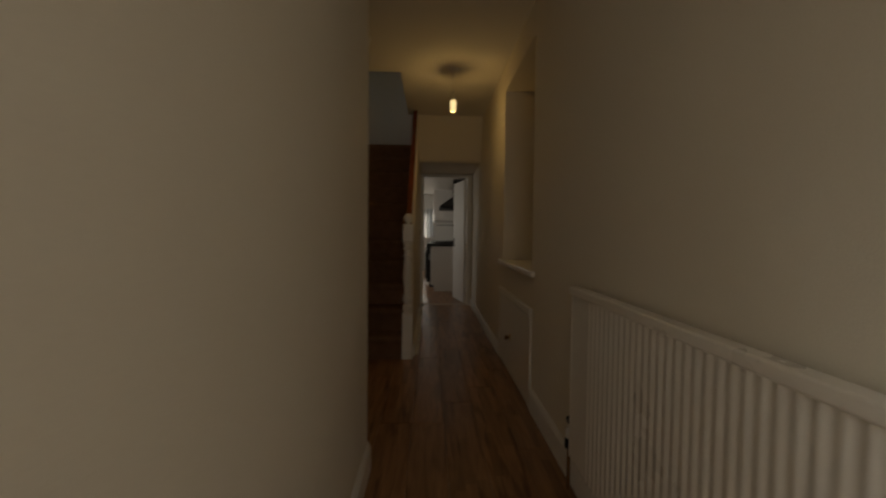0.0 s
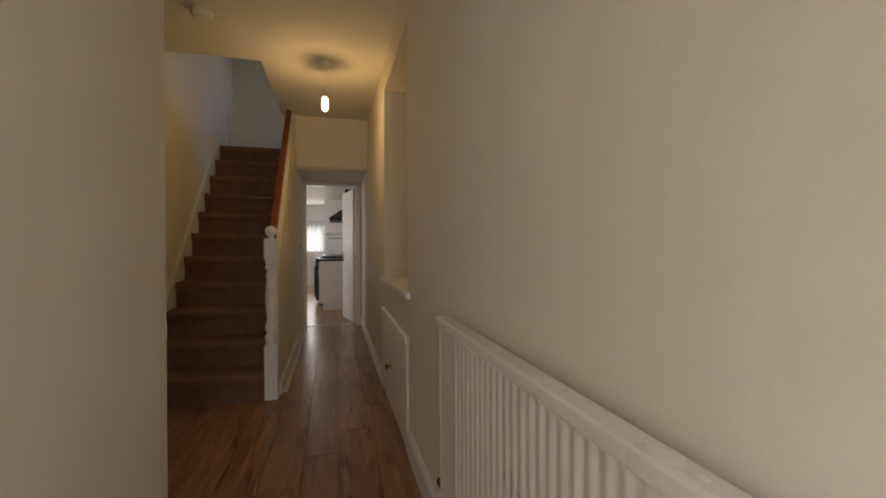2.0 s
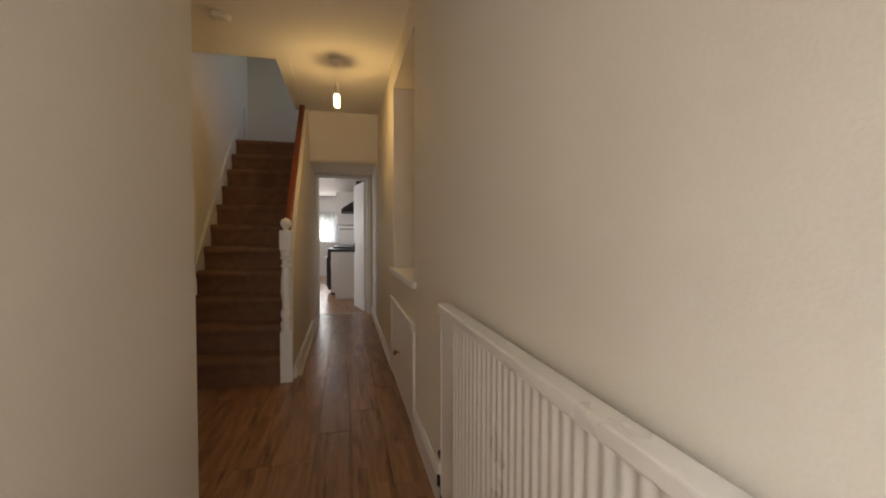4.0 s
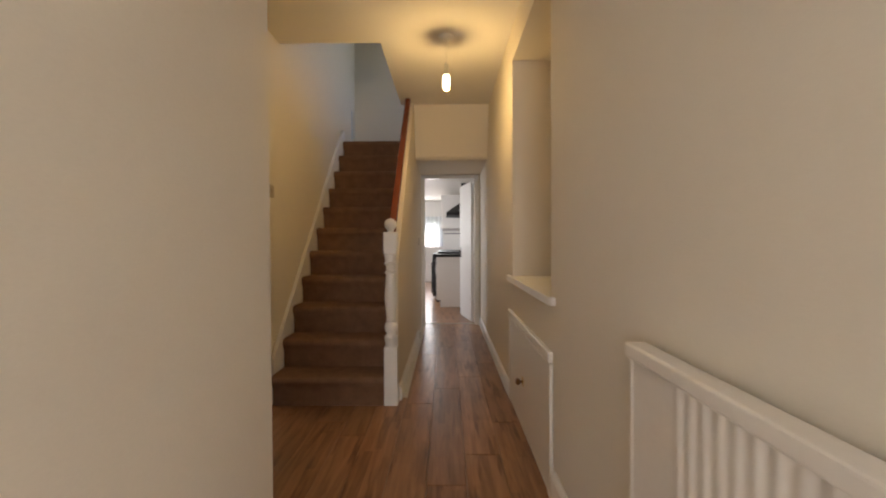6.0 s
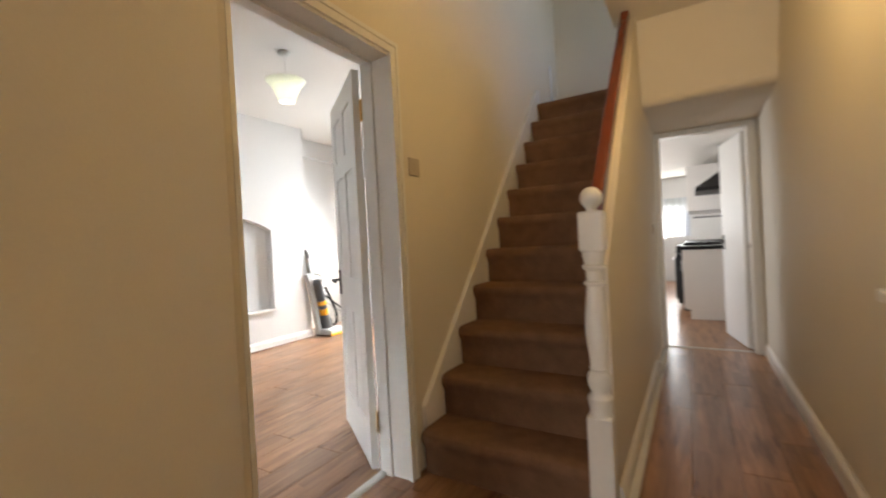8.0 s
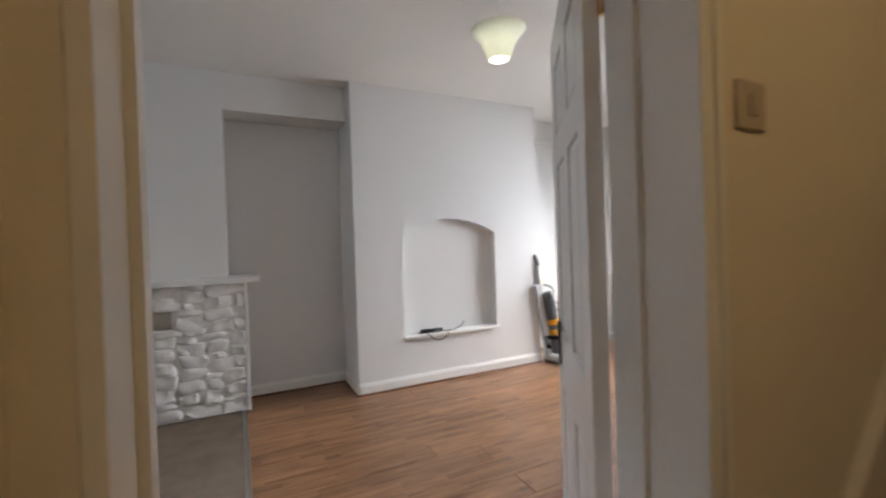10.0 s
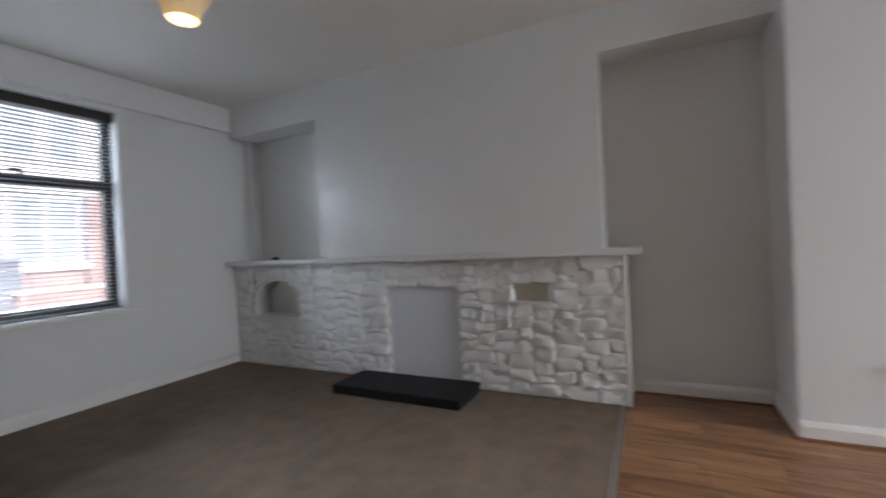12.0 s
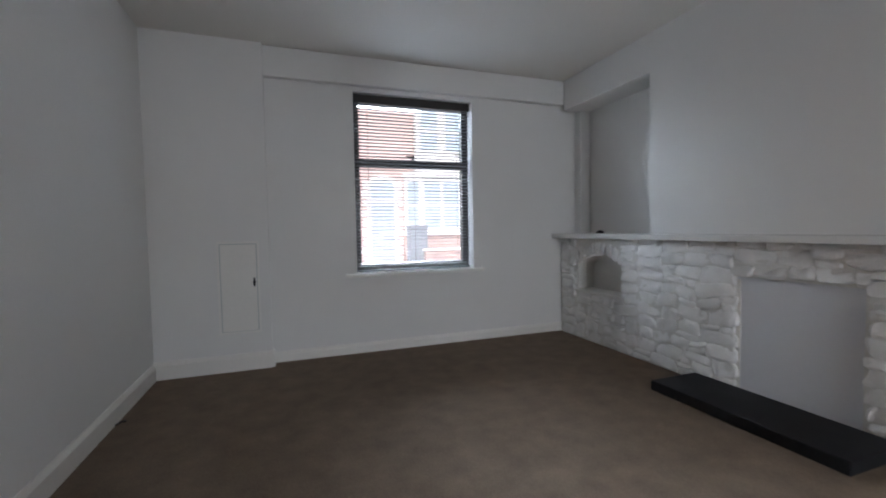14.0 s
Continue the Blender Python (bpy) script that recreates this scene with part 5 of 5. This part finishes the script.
def terraced_house(x0, x1, upper, label):
    """A terraced house x0..x1: front door with arched fanlight towards x1, bay window towards x0."""
    hs = thing("terraced_house", label, "house", (0, 0, 0), "houses across the street")
    part("wall", boxes((x0, HY - 7, -0.36, x1, HY, 3.05)), BRICK, hs, "red brick lower wall")
    part("upper_wall", boxes((x0, HY - 7, 3.05, x1, HY, 5.9)), upper, hs)
    part("string_course", boxes((x0, HY, 3.28, x1, HY + 0.06, 3.42)), RENDER, hs, "pale string course")
    part("roof", extrude_yz([(HY + 0.3, 5.85), (HY - 3.5, 8.4), (HY - 7.3, 5.85)], x0, x1), ROOFT, hs, "grey slate roof")
    part("gutter", turned(tube([(x0, 0, 0), (x1, 0, 0)], 0.06, 8), Matrix.Translation((0, HY + 0.34, 5.82))), BLACKP, hs)
    cx = x0 + 1.15
    plan = [(-1.15, 0.0), (-0.70, 0.62), (0.70, 0.62), (1.15, 0.0)]
    part("bay_wall", prism([(cx + x, HY + y - 0.02) for x, y in plan], -0.16, 0.95), BRICK, hs)
    part("bay_sill", prism([(cx + x * 1.05, HY + y * 1.08) for x, y in plan], 0.95, 1.07), RENDER, hs, "white stone sill")
    bay = part("bay_window", prism([(cx + x, HY + y) for x, y in plan], 1.07, 2.92), RENDER, hs, "white painted bay window")
    part("bay_roof", prism([(cx + x * 1.06, HY + y * 1.1) for x, y in plan], 2.92, 3.10), RENDER, hs, "white moulded bay roof")
    for a, b in ((-0.62, -0.06), (0.06, 0.62)):
        for z0, z1 in ((1.20, 1.92), (2.0, 2.78)):
            part("pane", boxes((cx + a, HY + 0.61, z0, cx + b, HY + 0.625, z1)), PANEB, bay, "pale pane with the reflected sky painted into its colour")
    for sgn in (-1, 1):
        for z0, z1 in ((1.20, 1.92), (2.0, 2.78)):
            pane = boxes((-0.24, -0.006, z0, 0.24, 0.010, z1))
            pane.transform(Matrix.Translation((cx + sgn * 0.925, HY + 0.31, 0)) @ Matrix.Rotation(-sgn * math.atan2(0.62, 0.45), 4, "Z"))
            part("pane", pane, PANEB, bay, "pale pane with the reflected sky painted into its colour")
    part("upper_bay", boxes((cx - 1.05, HY, 3.10, cx + 0.80, HY + 0.35, 5.75)), RENDER, hs, "white rendered upper bay")
    for ux in (cx - 0.55, cx + 0.35):
        up = part("upper_window", boxes((ux - 0.36, HY + 0.35, 3.75, ux + 0.36, HY + 0.40, 5.25)), RENDER, hs, "white sash window")
        for z0, z1 in ((3.83, 4.45), (4.53, 5.17)):
            part("pane", boxes((ux - 0.30, HY + 0.40, z0, ux + 0.30, HY + 0.41, z1)), PANEB, up, "pale pane with the reflected sky painted into its colour")
    dx = x0 + 3.08
    arch = [(dx - 0.52, -0.1), (dx + 0.52, -0.1)] + [(dx + 0.52 * math.cos(k * math.pi / 12), 2.66 + 0.34 * math.sin(k * math.pi / 12)) for k in range(13)]
    part("door_surround", extrude_xz(arch, HY - 0.02, HY + 0.05), RENDER, hs, "white arched door surround")
    door = part("front_door", boxes((dx - 0.40, HY + 0.05, -0.08, dx + 0.40, HY + 0.075, 2.12)), PALEBLUE, hs, "pale blue panelled front door")
    for a, b in ((-0.30, -0.04), (0.04, 0.30)):
        for z0, z1 in ((0.15, 0.85), (1.05, 1.95)):
            part("panel", boxes((dx + a, HY + 0.075, z0, dx + b, HY + 0.09, z1)), PALEBLUE if z0 < 1 else PANEB, door)
    fan = [(dx - 0.40, 2.2), (dx + 0.40, 2.2)] + [(dx + 0.40 * math.cos(k * math.pi / 12), 2.62 + 0.26 * math.sin(k * math.pi / 12)) for k in range(13)]
    part("fanlight", extrude_xz(fan, HY + 0.05, HY + 0.065), PANEB, hs, "arched fanlight")
    for side in (-1, 1):
        for k in range(9):
            part("quoin", boxes((dx + side * 0.60 - 0.09, HY, 0.0 + 0.32 * k, dx + side * 0.60 + (0.09 if k % 2 else 0.05), HY + 0.03, 0.24 + 0.32 * k)), RENDER, hs)


terraced_house(-11.9, -7.66, RENDER, "red brick terraced house with white rendered upper storey")
terraced_house(-7.655, -5.72 + 2.0, BRICK, "red brick terraced house with a white bay window")
terraced_house(-3.715, 0.52, BRICK, "red brick terraced house with a pale door")
terraced_house(0.525, 4.76, RENDER, "brick terraced house with pale rendered top")
for wx in (-6.6, -2.7, -10.6):
    gw = thing("garden_wall", "low red brick garden wall with pale coping across the street", "wall", (wx, -9.75, -0.16), "garden walls")
    part("brickwork", boxes((-1.0, -0.11, 0, 1.0, 0.11, 0.62)), BRICK, gw)
    part("coping", boxes((-1.05, -0.15, 0.62, 1.05, 0.15, 0.71)), RENDER, gw, bevel=0.01)
bn = thing("wheelie_bin", "dark wheeled bin by the house, outdoor haze put into its colour", "bin", (-5.45, -10.1, -0.16))
part("body", prism([(-0.26, -0.3), (0.26, -0.3), (0.28, 0.3), (-0.28, 0.3)], 0.05, 1.36), BINM, bn, bevel=0.02)
part("lid", boxes((-0.29, -0.33, 1.36, 0.29, 0.33, 1.45)), BINM, bn, bevel=0.02)
gr = thing("yard_wall", "pale stone wall at the end of the yard", "wall", (-6.5, 13.2, -0.2))
part("stonework", boxes((-4, -0.15, 0, 4.2, 0.15, 1.9)), PAVE, gr)
part("coping", boxes((-4.05, -0.2, 1.9, 4.25, 0.2, 1.98)), PAVE, gr, bevel=0.01)
big_plane("yard", -8, 7.25, -1.46, 16, -0.2, PAVE, "paved rear yard", "ground")

# ---- pieces: stones, then planks ----
lay_stones(fp)


def plank_mesh(length, wid):
    bm = boxes((-wid / 2 + 0.0006, 0.0006, -0.011, wid / 2 - 0.0006, length - 0.0006, 0.0))
    top = [e for e in bm.edges if all(v.co.z > -0.001 for v in e.verts)]
    bmesh.ops.bevel(bm, geom=top, offset=0.0016, segments=1, affect="EDGES")
    return mesh_of("plank", bm, LAMINATE)


cache = {}


def lay_planks(parent, x0, x1, spans, wid=0.19, seed=3):
    """Boards along y; spans(x) gives the stretches of floor for a board centred at x."""
    rng = random.Random(seed)
    x = x0 + wid / 2
    while x - wid / 2 < x1 - 0.01:
        wd = min(wid, x1 - (x - wid / 2))
        cxx = x - wid / 2 + wd / 2
        for a, b in spans(cxx):
            y = a
            length = rng.choice((0.4, 0.7, 1.0, 1.28))
            while y < b - 0.02:
                ln = round(min(length, b - y), 3)
                if b - y - ln < 0.12:
                    ln = round(b - y, 3)
                keyv = (ln, round(wd, 3))
                if keyv not in cache:
                    cache[keyv] = plank_mesh(ln, wd)
                ob = new("plank", cache[keyv])
                ob.parent = parent
                ob.location = (cxx, y, 0)
                y += ln
                length = 1.28
        x += wid


fh = thing("floor_hall", "warm brown oak laminate floor in the hall", "floor", kind="structure")
lay_planks(fh, -0.44, 0.5, lambda x: [(-0.9, 6.56)] if x > -0.30 else [(-0.9, 3.76)], seed=3)
lay_planks(fh, -1.35, -0.44, lambda x: [(2.73 + 0.0, 3.76)] if x < -1.1 else [(max(1.86, 1.80 + (-0.44 - x) * 1.05), 3.76)], seed=4)
fr = thing("floor_room", "warm brown oak laminate floor in the rear half of the living room", "floor", kind="structure")
lay_planks(fr, -4.72, -1.35, lambda x: [(2.865, 7.0)], seed=5)
